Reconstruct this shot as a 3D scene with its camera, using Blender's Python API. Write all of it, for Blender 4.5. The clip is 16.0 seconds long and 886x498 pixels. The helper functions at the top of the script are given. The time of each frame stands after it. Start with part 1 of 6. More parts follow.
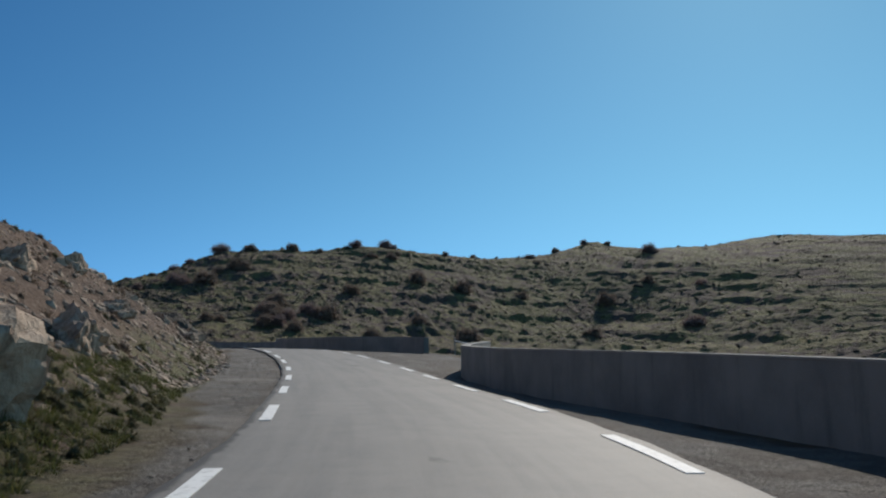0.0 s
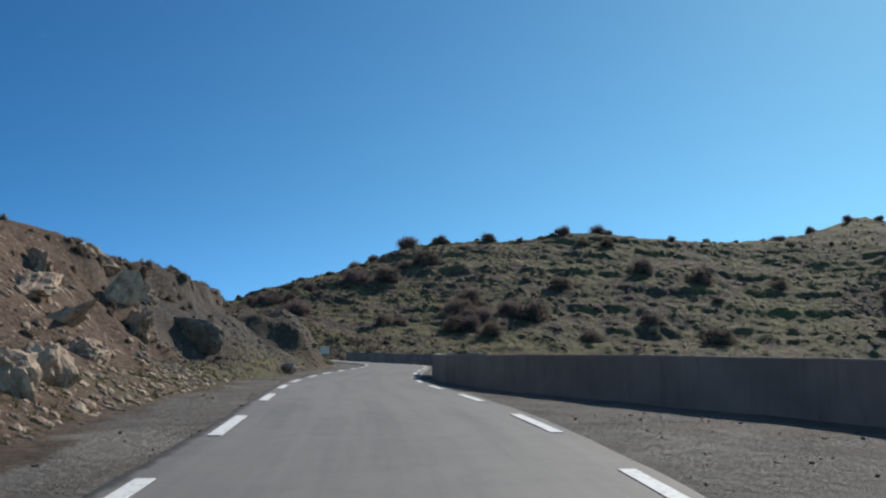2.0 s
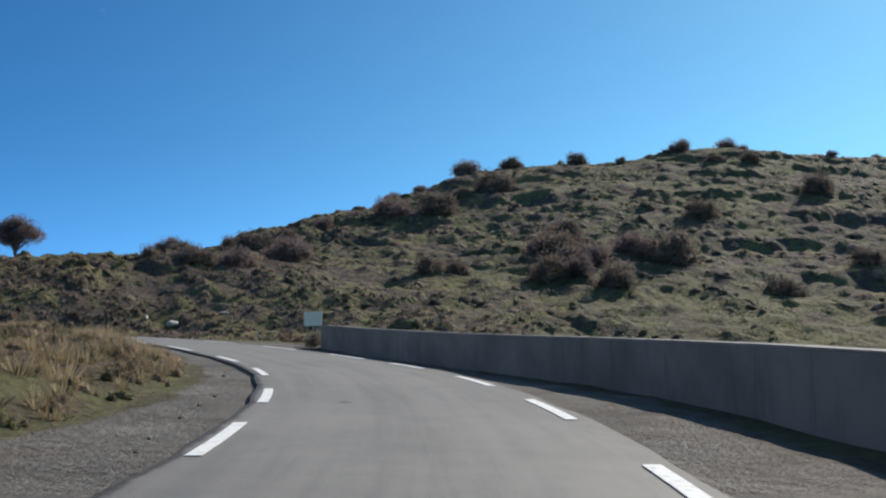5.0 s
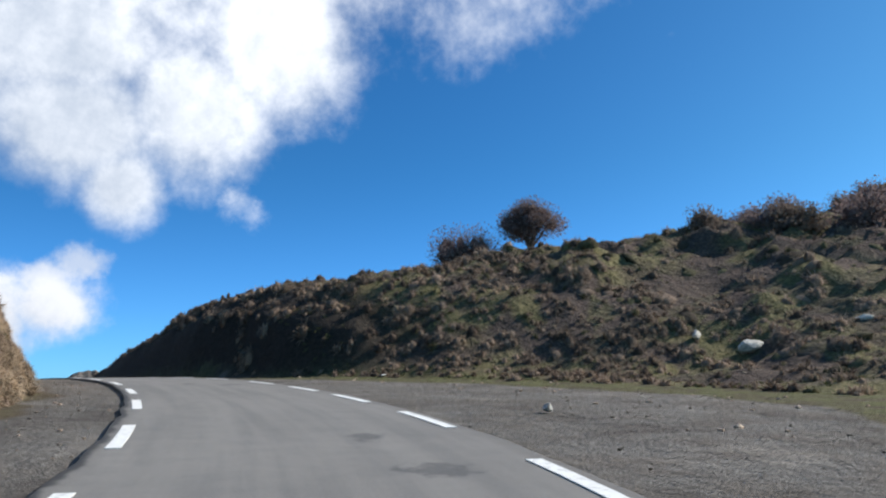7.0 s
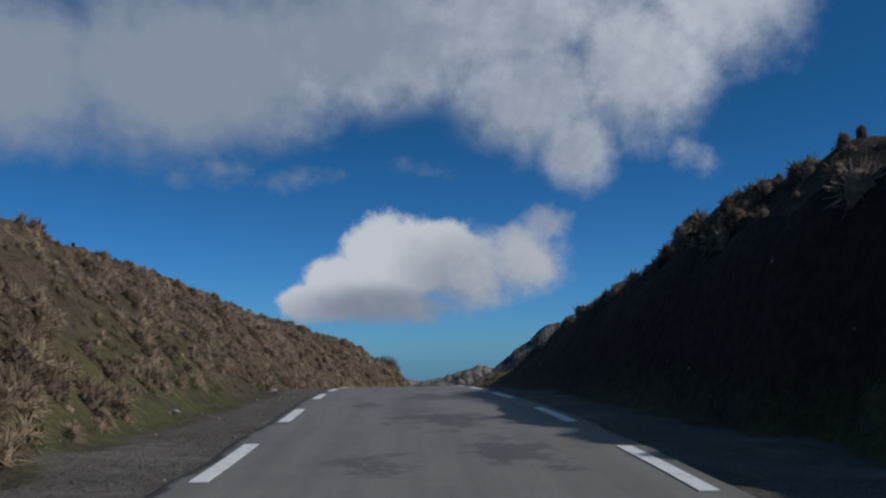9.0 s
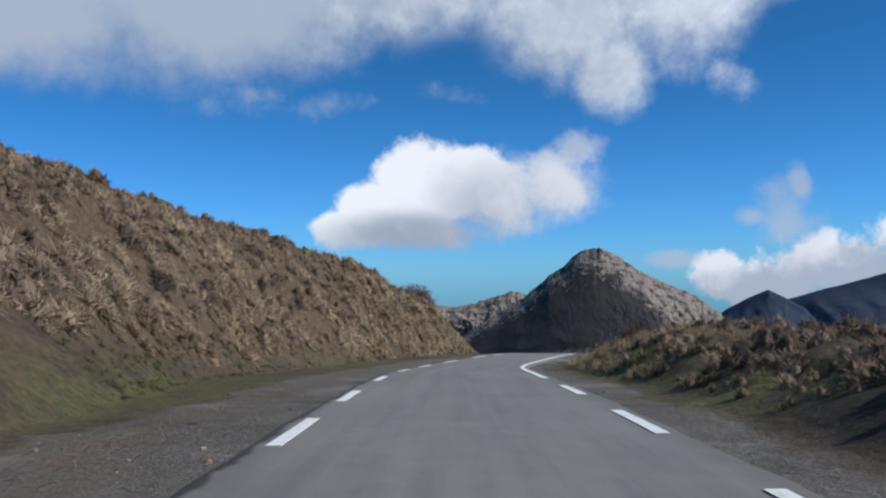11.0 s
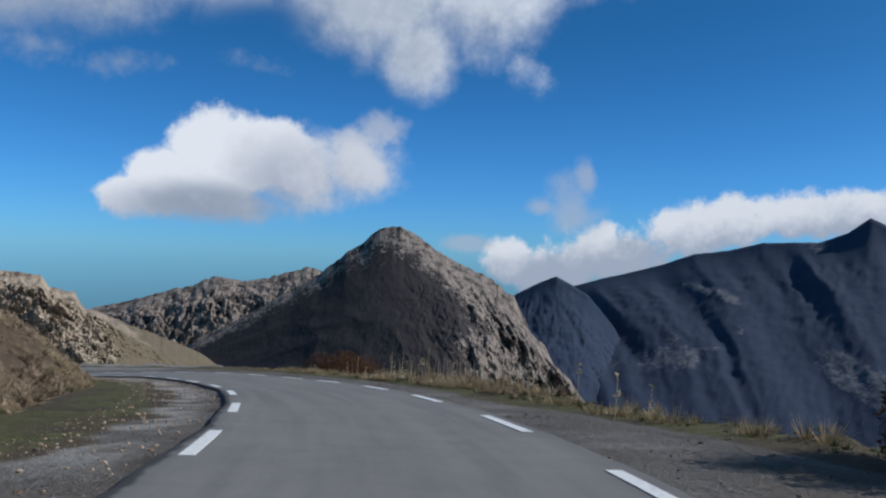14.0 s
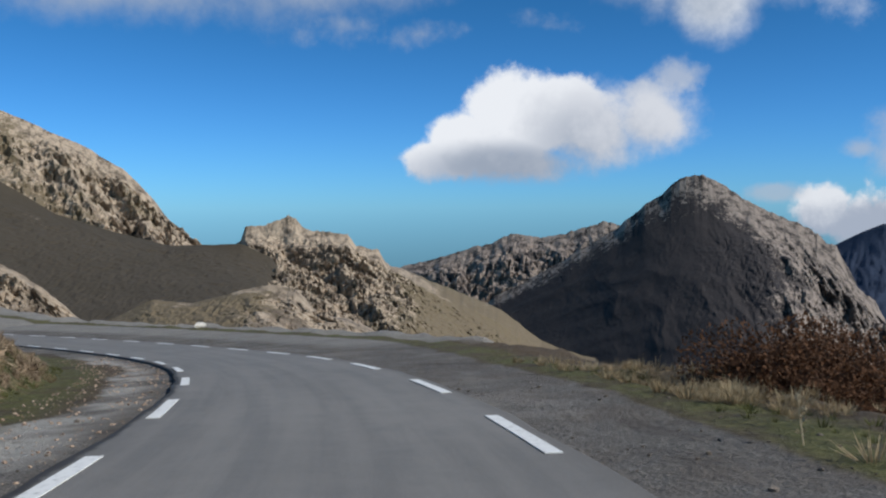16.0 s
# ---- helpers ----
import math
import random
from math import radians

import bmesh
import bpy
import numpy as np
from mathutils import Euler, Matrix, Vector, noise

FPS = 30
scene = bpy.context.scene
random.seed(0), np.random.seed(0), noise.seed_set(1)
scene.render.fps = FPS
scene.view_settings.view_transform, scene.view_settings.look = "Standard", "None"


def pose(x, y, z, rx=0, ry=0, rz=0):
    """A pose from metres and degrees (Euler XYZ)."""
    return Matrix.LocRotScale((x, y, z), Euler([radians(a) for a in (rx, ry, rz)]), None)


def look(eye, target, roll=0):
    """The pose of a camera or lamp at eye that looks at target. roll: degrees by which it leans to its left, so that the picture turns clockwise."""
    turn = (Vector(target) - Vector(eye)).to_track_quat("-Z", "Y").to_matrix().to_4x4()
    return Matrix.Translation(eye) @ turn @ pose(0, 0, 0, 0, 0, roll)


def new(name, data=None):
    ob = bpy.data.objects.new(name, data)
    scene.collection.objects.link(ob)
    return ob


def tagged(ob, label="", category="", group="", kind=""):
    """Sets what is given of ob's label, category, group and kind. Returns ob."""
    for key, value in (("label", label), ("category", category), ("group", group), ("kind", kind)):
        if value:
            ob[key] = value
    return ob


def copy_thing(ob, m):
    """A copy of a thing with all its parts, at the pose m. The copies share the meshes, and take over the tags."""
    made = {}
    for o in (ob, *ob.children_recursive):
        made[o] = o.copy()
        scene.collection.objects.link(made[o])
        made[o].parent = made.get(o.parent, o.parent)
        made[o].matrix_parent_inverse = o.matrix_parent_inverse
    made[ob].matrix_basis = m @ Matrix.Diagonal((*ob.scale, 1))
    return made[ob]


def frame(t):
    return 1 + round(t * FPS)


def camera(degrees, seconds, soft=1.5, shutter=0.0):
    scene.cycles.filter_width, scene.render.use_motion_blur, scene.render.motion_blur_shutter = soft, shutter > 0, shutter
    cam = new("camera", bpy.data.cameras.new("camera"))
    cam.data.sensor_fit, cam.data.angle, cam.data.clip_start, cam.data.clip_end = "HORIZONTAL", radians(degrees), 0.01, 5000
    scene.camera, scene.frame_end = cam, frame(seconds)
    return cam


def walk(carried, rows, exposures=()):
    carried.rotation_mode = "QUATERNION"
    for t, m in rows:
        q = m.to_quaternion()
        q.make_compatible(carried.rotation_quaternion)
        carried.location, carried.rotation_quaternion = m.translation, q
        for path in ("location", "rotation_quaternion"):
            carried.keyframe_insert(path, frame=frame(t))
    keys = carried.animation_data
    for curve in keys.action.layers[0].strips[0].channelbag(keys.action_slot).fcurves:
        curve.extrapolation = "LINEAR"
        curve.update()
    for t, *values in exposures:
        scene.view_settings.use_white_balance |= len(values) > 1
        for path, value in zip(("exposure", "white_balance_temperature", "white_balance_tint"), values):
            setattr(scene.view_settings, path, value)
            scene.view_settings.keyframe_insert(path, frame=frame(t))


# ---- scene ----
cam = camera(54.0, 16.0, soft=2.2, shutter=0.0)
PATH = [
    (0, pose(-0.02, -0.69, 1.43, 100.38, 0.11, -0.25)),
    (0.5, pose(-0.42, 11.00, 2.56, 100.83, 0.03, 3.93)),
    (1, pose(-1.71, 22.88, 3.48, 99.09, 2.09, 8.10)),
    (1.5, pose(-3.67, 34.50, 4.47, 100.01, 1.24, 10.57)),
    (2, pose(-6.11, 45.63, 5.58, 100.60, -0.03, 13.19)),
    (2.5, pose(-9.44, 57.06, 6.73, 100.19, -0.21, 17.64)),
    (3, pose(-13.66, 68.91, 7.64, 98.97, -1.32, 20.08)),
    (3.5, pose(-17.47, 79.92, 8.36, 98.76, -0.84, 17.85)),
    (4, pose(-20.12, 89.93, 9.05, 98.56, -0.34, 14.95)),
    (4.5, pose(-22.18, 99.57, 9.73, 98.38, 0.15, 14.37)),
    (5, pose(-24.34, 109.51, 10.40, 98.20, 0.65, 17.15)),
    (5.3, pose(-26.05, 115.87, 10.83, 98.10, 0.95, 20.83)),
    (5.5, pose(-27.84, 120.08, 11.13, 97.79, 1.08, 23.21)),
    (6, pose(-32.71, 129.69, 11.83, 98.02, 1.78, 31.56)),
    (6.5, pose(-39.12, 137.93, 12.58, 99.19, 2.15, 42.25)),
    (7, pose(-47.21, 144.57, 13.44, 99.34, 1.01, 55.18)),
    (7.5, pose(-56.25, 149.17, 14.19, 98.36, 0.10, 68.25)),
    (8, pose(-66.31, 152.25, 14.83, 97.46, 0.42, 74.90)),
    (8.5, pose(-76.37, 154.45, 15.35, 96.67, 1.48, 79.53)),
    (9, pose(-86.29, 155.72, 15.76, 96.58, 0.85, 84.79)),
    (9.2, pose(-90.43, 155.93, 15.88, 95.99, 1.00, 86.04)),
    (9.5, pose(-96.39, 156.26, 16.01, 95.28, 0.96, 86.93)),
    (10, pose(-105.56, 156.54, 16.08, 94.11, 0.89, 88.33)),
    (10.5, pose(-114.39, 156.70, 15.98, 92.93, 0.82, 88.18)),
    (11, pose(-123.52, 156.97, 15.71, 91.76, 0.74, 86.87)),
    (11.5, pose(-133.65, 157.46, 15.24, 90.58, 0.66, 85.86)),
    (12, pose(-144.48, 158.21, 14.54, 90.47, -0.24, 85.42)),
    (12.5, pose(-156.53, 159.52, 13.60, 90.22, -0.35, 83.33)),
    (13, pose(-167.88, 161.52, 12.65, 90.30, 0.13, 77.41)),
    (13.5, pose(-177.98, 164.30, 11.98, 91.27, -0.62, 72.21)),
    (14, pose(-187.54, 167.19, 11.35, 90.47, -1.92, 73.59)),
    (14.5, pose(-196.75, 169.26, 10.54, 89.34, -1.63, 78.65)),
    (15, pose(-206.41, 170.51, 9.49, 88.60, -1.11, 84.12)),
    (15.5, pose(-216.22, 170.99, 8.36, 88.22, -0.68, 89.30)),
    (16, pose(-225.14, 170.65, 7.29, 87.30, 0.23, 92.87)),
]
walk(cam, PATH, exposures=[
    (0, -0.33, 6500, 10), (1.5, -0.15, 6500, 10), (3, 0.06, 6500, 10), (5.3, 0.3, 6600, 10), (6, 0.42, 6600, 10), (7.0, 0.42, 6400, 10), (7.5, -0.22, 6200, 10), (8, -0.78, 6000, 10), (8.5, -0.90, 6000, 10), (9.2, -0.78, 6000, 10),
    (11.3, -0.05, 6050, 10), (12.5, -0.16, 5900, 10), (13.5, -0.30, 5950, 10), (14.3, -0.25, 6000, 10), (15, -0.12, 6100, 10), (16, -0.14, 6250, 10)])

# ---------------------------------------------------------------- light
SUN_AZ, SUN_EL = radians(20), radians(35)
SUN_DIR = Vector((math.sin(SUN_AZ) * math.cos(SUN_EL), math.cos(SUN_AZ) * math.cos(SUN_EL), math.sin(SUN_EL)))
sun_data = bpy.data.lights.new("sun", "SUN")
sun_data.energy, sun_data.angle, sun_data.color = 5.0, radians(0.6), (1.0, 0.93, 0.83)
sun = new("sun", sun_data)
sun.matrix_world = look(SUN_DIR * 200, (0, 0, 0))


class Graph:
    """Short hand for node trees."""

    def __init__(self, tree):
        self.tree = tree
        tree.nodes.clear()

    def add(self, kind, **put):
        node = self.tree.nodes.new(kind)
        for key, value in put.items():
            if key == "op":
                node.operation = value
            elif key == "blend":
                node.blend_type = value
            elif key == "dtype":
                node.data_type = value
            elif key == "name":
                node.attribute_name = value
        return node

    def wire(self, value, socket):
        if isinstance(value, bpy.types.NodeSocket):
            self.tree.links.new(value, socket)
        else:
            socket.default_value = value

    def m(self, op, a, b=0.0, c=None, clamp=False):
        node = self.add("ShaderNodeMath", op=op)
        node.use_clamp = clamp
        self.wire(a, node.inputs[0])
        self.wire(b, node.inputs[1])
        if c is not None:
            self.wire(c, node.inputs[2])
        return node.outputs[0]

    def ramp(self, value, low, high, to0=0.0, to1=1.0):
        node = self.add("ShaderNodeMapRange")
        node.interpolation_type = "SMOOTHSTEP"
        self.wire(value, node.inputs[0])
        for k, v in enumerate((low, high, to0, to1)):
            self.wire(v, node.inputs[k + 1])
        return node.outputs[0]

    def mix(self, fac, a, b, blend="MIX"):
        node = self.add("ShaderNodeMix", dtype="RGBA", blend=blend)
        self.wire(fac, node.inputs[0])
        self.wire(a, node.inputs[6])
        self.wire(b, node.inputs[7])
        return node.outputs[2]

    def noise(self, vec, scale, detail=4.0, rough=0.55, warp=0.0):
        node = self.add("ShaderNodeTexNoise")
        self.wire(vec, node.inputs["Vector"])
        node.inputs["Scale"].default_value = scale
        node.inputs["Detail"].default_value = detail
        node.inputs["Roughness"].default_value = rough
        node.inputs["Distortion"].default_value = warp
        return node.outputs[0]

    def voronoi(self, vec, scale, feature="F1"):
        node = self.add("ShaderNodeTexVoronoi")
        node.feature = feature
        self.wire(vec, node.inputs["Vector"])
        node.inputs["Scale"].default_value = scale
        return node.outputs[0]

    def stretch(self, vec, factors):
        node = self.add("ShaderNodeVectorMath", op="MULTIPLY")
        self.wire(vec, node.inputs[0])
        node.inputs[1].default_value = factors
        return node.outputs[0]

    def attribute(self, name):
        return self.add("ShaderNodeAttribute", name=name).outputs["Fac"]


def rgb(r, g, b):
    return (r, g, b, 1.0)


# ---------------------------------------------------------------- sky with its clouds
world = bpy.data.worlds.new("sky")
scene.world = world
world.use_nodes = True
g = Graph(world.node_tree)
sky = g.add("ShaderNodeTexSky")
sky.sky_type, sky.sun_disc = "NISHITA", False
sky.sun_elevation, sky.sun_rotation = SUN_EL, SUN_AZ
sky.altitude, sky.air_density, sky.dust_density, sky.ozone_density = 1600, 1.0, 0.35, 2.2
coords = g.add("ShaderNodeTexCoord").outputs["Generated"]
split = g.add("ShaderNodeSeparateXYZ")
g.wire(coords, split.inputs[0])
vx, vy, vz = split.outputs
azimuth = g.m("MULTIPLY", g.m("ARCTAN2", g.m("MULTIPLY", vx, -1.0), vy), 57.2958)
height = g.m("MULTIPLY", g.m("ARCSINE", vz), 57.2958)
wobble = g.noise(coords, 6.5, 6.0, 0.6)
fine = g.noise(coords, 26.0, 6.0, 0.62)
wisp = g.noise(coords, 75.0, 5.0, 0.6)
edge_noise = g.m("ADD", g.m("MULTIPLY", g.m("SUBTRACT", wobble, 0.5), 2.0), g.m("ADD", g.m("MULTIPLY", g.m("SUBTRACT", fine, 0.5), 0.75), g.m("MULTIPLY", g.m("SUBTRACT", wisp, 0.5), 0.10)))


def puff(az, el, a, b, tilt=0.0):
    """1 in the middle of an elliptic puff of cloud, 0 on its rim."""
    dx = g.m("SUBTRACT", az, azimuth)
    dy = g.m("SUBTRACT", height, el)
    c, s = math.cos(radians(tilt)), math.sin(radians(tilt))
    u = g.m("DIVIDE", g.m("ADD", g.m("MULTIPLY", dx, c), g.m("MULTIPLY", dy, s)), a)
    v = g.m("DIVIDE", g.m("SUBTRACT", g.m("MULTIPLY", dy, c), g.m("MULTIPLY", dx, s)), b)
    d = g.m("SQRT", g.m("ADD", g.m("MULTIPLY", u, u), g.m("MULTIPLY", v, v)))
    return g.m("SUBTRACT", 1.0, d)


def union(puffs):
    out = puff(*puffs[0])
    for p in puffs[1:]:
        out = g.m("SMOOTH_MAX", out, puff(*p), 0.12)
    return out


billow = g.m("ADD", g.m("MULTIPLY", g.m("SUBTRACT", fine, 0.5), 1.5), g.m("ADD", g.m("MULTIPLY", g.m("SUBTRACT", wisp, 0.5), 0.4), g.m("MULTIPLY", g.m("SUBTRACT", wobble, 0.5), 0.5)))
# flat-based cumulus over the pass: a white head behind and a shaded body before it
head = g.m("ADD", union([(88.0, 5.9, 4.2, 3.6, -8), (91.3, 4.2, 3.2, 2.5), (93.4, 3.0, 2.3, 1.7), (85.0, 6.4, 3.4, 2.6)]), g.m("MULTIPLY", billow, 0.42))
front = g.m("ADD", union([(83.4, 5.2, 5.4, 3.6, 0), (79.6, 5.6, 3.9, 2.7), (88.6, 2.9, 6.8, 1.9)]), g.m("MULTIPLY", billow, 0.52))
knob = g.m("ADD", union([(78.0, 8.2, 2.1, 1.5, 20), (79.8, 7.2, 2.0, 1.3)]), g.m("MULTIPLY", billow, 0.8))
under = g.m("ADD", 1.15, g.m("MULTIPLY", g.m("MAXIMUM", g.m("SUBTRACT", 84.5, azimuth), 0.0), 0.26))
cum_base = g.ramp(g.m("SUBTRACT", g.m("ADD", height, g.m("MULTIPLY", billow, 0.9)), under), -0.1, 1.3)
head_alpha = g.m("MULTIPLY", g.ramp(head, 0.02, 0.30), cum_base)
front_alpha = g.m("MULTIPLY", g.ramp(front, -0.05, 0.72), cum_base)
knob_alpha = g.ramp(knob, 0.0, 0.7, 0.0, 0.75)
# high bank of cloud reaching overhead
bank = union([(92.0, 30.0, 55.0, 11.5), (101.0, 18.0, 13.0, 6.6, 4), (114.0, 17.0, 14.0, 6.0), (89.0, 20.0, 12.0, 5.6), (78.5, 16.6, 7.0, 5.0), (79.5, 21.5, 8.0, 5.0), (75.8, 13.0, 3.2, 3.2), (71.5, 18.0, 6.0, 5.6, -30), (66.0, 22.5, 7.0, 6.0, -30)])
bank_body = g.m("ADD", bank, g.m("MULTIPLY", edge_noise, 0.38))
scraps = g.m("ADD", union([(94.5, 11.2, 3.4, 1.2, 6), (86.0, 11.6, 3.0, 1.2, -10), (68.5, 12.6, 2.2, 1.6, -40), (99.5, 11.8, 4.0, 1.5)]), g.m("MULTIPLY", edge_noise, 1.5))
hole = puff(86.0, 14.0, 4.4, 1.9, 8)
bank_alpha = g.m("MULTIPLY", g.ramp(bank_body, -0.08, 0.62), g.m("SUBTRACT", 1.0, g.ramp(g.m("ADD", hole, g.m("MULTIPLY", edge_noise, 1.1)), 0.0, 0.8, 0.0, 0.9)))
bank_alpha = g.m("MAXIMUM", bank_alpha, g.ramp(scraps, 0.1, 1.3, 0.0, 0.55))
# low clouds that lie on the far range
low = union([(69.3, 0.0, 2.0, 1.7), (66.5, -0.8, 3.0, 1.8), (62.5, 0.6, 4.6, 2.2, 0), (57.0, 2.4, 5.5, 2.0, 8), (50.0, 3.3, 7.0, 1.9, 4), (40.0, 2.5, 10.0, 1.6)])
low_body = g.m("ADD", low, g.m("MULTIPLY", billow, 0.85))
low_alpha = g.ramp(low_body, 0.0, 0.42)
veil = g.m("ADD", union([(65.2, 3.0, 2.6, 2.6), (64.4, 5.2, 0.9, 1.6), (67.4, 3.4, 1.8, 0.9), (72.0, 0.9, 2.2, 0.8)]), g.m("MULTIPLY", edge_noise, 0.9))
veil_alpha = g.ramp(veil, 0.0, 0.75, 0.0, 0.62)

near_sun = g.ramp(azimuth, -32.0, 60.0)
tone_high = g.mix(near_sun, rgb(0.92, 1.52, 1.46), rgb(0.23, 0.72, 1.10))
tone_low = g.mix(near_sun, rgb(0.86, 1.36, 1.62), rgb(0.39, 0.91, 1.64))
tone = g.mix(g.ramp(height, -2.0, 16.0), tone_low, tone_high)
blue = g.mix(1.0, sky.outputs[0], tone, "MULTIPLY")
head_lit = g.ramp(g.m("ADD", g.m("SUBTRACT", height, g.m("MULTIPLY", g.m("SUBTRACT", 95.0, azimuth), 0.12)), g.m("MULTIPLY", billow, 2.2)), 0.6, 4.4)
head_col = g.mix(head_lit, rgb(5.0, 5.6, 6.7), rgb(11.0, 11.1, 11.3))
front_lit = g.ramp(g.m("ADD", g.m("ADD", g.m("MULTIPLY", g.m("SUBTRACT", 86.0, azimuth), 0.035), g.m("MULTIPLY", g.m("SUBTRACT", height, 2.0), 0.13)), g.m("MULTIPLY", billow, 0.55)), -0.15, 0.95)
front_col = g.mix(front_lit, rgb(4.3, 4.9, 5.9), rgb(8.7, 8.9, 9.4))
bank_lit = g.ramp(g.m("ADD", g.m("MULTIPLY", g.m("SUBTRACT", 78.0, azimuth), 0.022), g.m("MULTIPLY", edge_noise, 0.6)), -0.35, 0.55)
bank_col = g.mix(bank_lit, rgb(5.0, 5.7, 6.8), rgb(10.4, 10.7, 11.2))
low_top = g.m("SUBTRACT", 4.3, g.m("MULTIPLY", g.m("SUBTRACT", azimuth, 52.0), 0.16))
low_lit = g.ramp(g.m("ADD", g.m("SUBTRACT", height, low_top), g.m("MULTIPLY", billow, 1.8)), -2.6, -0.6)
low_col = g.mix(low_lit, rgb(5.0, 5.6, 6.7), rgb(9.9, 10.1, 10.4))
col = g.mix(low_alpha, blue, low_col)
col = g.mix(veil_alpha, col, rgb(6.0, 6.4, 7.2))
col = g.mix(bank_alpha, col, bank_col)
col = g.mix(knob_alpha, col, rgb(6.6, 7.1, 8.0))
col = g.mix(head_alpha, col, head_col)
col = g.mix(front_alpha, col, front_col)
back = g.add("ShaderNodeBackground")
g.wire(col, back.inputs[0])
back.inputs[1].default_value = 0.085
out = g.add("ShaderNodeOutputWorld")
g.wire(back.outputs[0], out.inputs[0])


# ---------------------------------------------------------------- materials
def material(name, build, rough=0.9):
    mat = bpy.data.materials.new(name)
    mat.use_nodes = True
    gr = Graph(mat.node_tree)
    bsdf = gr.add("ShaderNodeBsdfPrincipled")
    bsdf.inputs["Roughness"].default_value = rough
    bsdf.inputs["Specular IOR Level"].default_value = 0.25
    end = gr.add("ShaderNodeOutputMaterial")
    gr.wire(bsdf.outputs[0], end.inputs[0])
    pos = gr.add("ShaderNodeNewGeometry").outputs["Position"]
    build(gr, bsdf, pos)
    return mat


def relief(gr, bsdf, value, strength=0.5, distance=0.05):
    node = gr.add("ShaderNodeBump")
    node.inputs["Strength"].default_value = strength
    node.inputs["Distance"].default_value = distance
    gr.wire(value, node.inputs["Height"])
    gr.wire(node.outputs[0], bsdf.inputs["Normal"])


# stains of oil and damp on the asphalt: station, distance, length, width
STAINS = [(9.0, -0.1, 0.5, 0.28), (38, 0.6, 1.0, 0.55), (44.3, 0.9, 1.2, 0.6), (165, 1.2, 1.0, 0.7), (168, 0.9, 0.8, 0.5), (187, -0.2, 0.7, 1.0),
           (185.5, 1.0, 0.9, 1.0), (206.5, -0.7, 1.6, 0.9), (216, -1.0, 3.0, 0.7), (212, 0.4, 3.4, 1.6), (207.5, 1.0, 2.4, 1.1), (219, 0.8, 4.0, 1.8),
           (278.5, 0.8, 0.9, 0.6), (283.5, 1.3, 0.8, 0.9), (279.5, 1.1, 0.6, 0.4), (342.5, 0.6, 0.8, 0.3), (128.5, -0.9, 0.5, 0.2)]


def asphalt(gr, bsdf, pos):
    across, along = gr.attribute("across"), gr.attribute("along")
    big = gr.noise(pos, 0.22, 4.0)
    mid = gr.noise(pos, 1.7, 5.0, 0.6)
    grit = gr.noise(pos, 60.0, 2.0)
    wheel = gr.m("ABSOLUTE", gr.m("SUBTRACT", gr.m("ABSOLUTE", across), 0.95))
    track = gr.ramp(wheel, 0.15, 0.6, 1.0, 0.0)
    base = gr.mix(gr.ramp(big, 0.3, 0.7), rgb(0.153, 0.143, 0.131), rgb(0.197, 0.183, 0.166))
    base = gr.mix(gr.m("MULTIPLY", track, 0.35), base, rgb(0.207, 0.194, 0.177))
    base = gr.mix(gr.ramp(mid, 0.35, 0.75, 0.0, 0.40), base, rgb(0.104, 0.102, 0.100))
    lane = gr.add("ShaderNodeCombineXYZ")
    gr.wire(gr.m("MULTIPLY", across, 2.2), lane.inputs[0])
    gr.wire(gr.m("MULTIPLY", along, 0.09), lane.inputs[1])
    drag = gr.noise(lane.outputs[0], 1.0, 5.0, 0.62)
    base = gr.mix(gr.ramp(drag, 0.40, 0.70, 0.0, 0.5), base, rgb(0.224, 0.209, 0.189))
    base = gr.mix(gr.ramp(drag, 0.34, 0.50, 0.35, 0.0), base, rgb(0.115, 0.111, 0.106))
    ragged_ = gr.m("ADD", gr.m("MULTIPLY", gr.m("SUBTRACT", mid, 0.5), 2.2), gr.m("MULTIPLY", gr.m("SUBTRACT", gr.noise(pos, 6.0, 4.0, 0.65), 0.5), 1.3))
    wet = 0.0
    for at, off, long, wide in STAINS:
        u = gr.m("DIVIDE", gr.m("SUBTRACT", along, at), long * 0.62)
        v = gr.m("DIVIDE", gr.m("SUBTRACT", across, off), wide * 0.62)
        one = gr.m("SUBTRACT", 1.0, gr.m("SQRT", gr.m("ADD", gr.m("MULTIPLY", u, u), gr.m("MULTIPLY", v, v))))
        wet = one if at == STAINS[0][0] else gr.m("MAXIMUM", wet, one)
    stain = gr.ramp(gr.m("ADD", wet, gr.m("MULTIPLY", ragged_, 1.5)), 0.05, 0.60, 0.0, 0.72)
    stain = gr.m("MULTIPLY", stain, gr.ramp(wet, -0.75, -0.35))
    base = gr.mix(stain, base, rgb(0.052, 0.050, 0.049))
    rim = gr.ramp(gr.m("ADD", gr.m("ABSOLUTE", across), gr.m("MULTIPLY", mid, 0.35)), 2.45, 2.8, 0.0, 0.6)
    base = gr.mix(rim, base, rgb(0.12, 0.108, 0.095))
    base = gr.mix(gr.ramp(grit, 0.35, 0.75, 0.0, 0.4), base, rgb(0.24, 0.24, 0.235))
    # bitumen showing along the broken edge
    base = gr.mix(gr.ramp(gr.m("ADD", gr.m("MULTIPLY", across, -1.0), gr.m("MULTIPLY", gr.m("SUBTRACT", mid, 0.5), 0.3)), 2.50, 2.60, 0.0, 0.9), base, rgb(0.026, 0.025, 0.025))
    gr.wire(base, bsdf.inputs["Base Color"])
    relief(gr, bsdf, gr.m("ADD", grit, gr.m("MULTIPLY", mid, 2.0)), 0.35, 0.012)


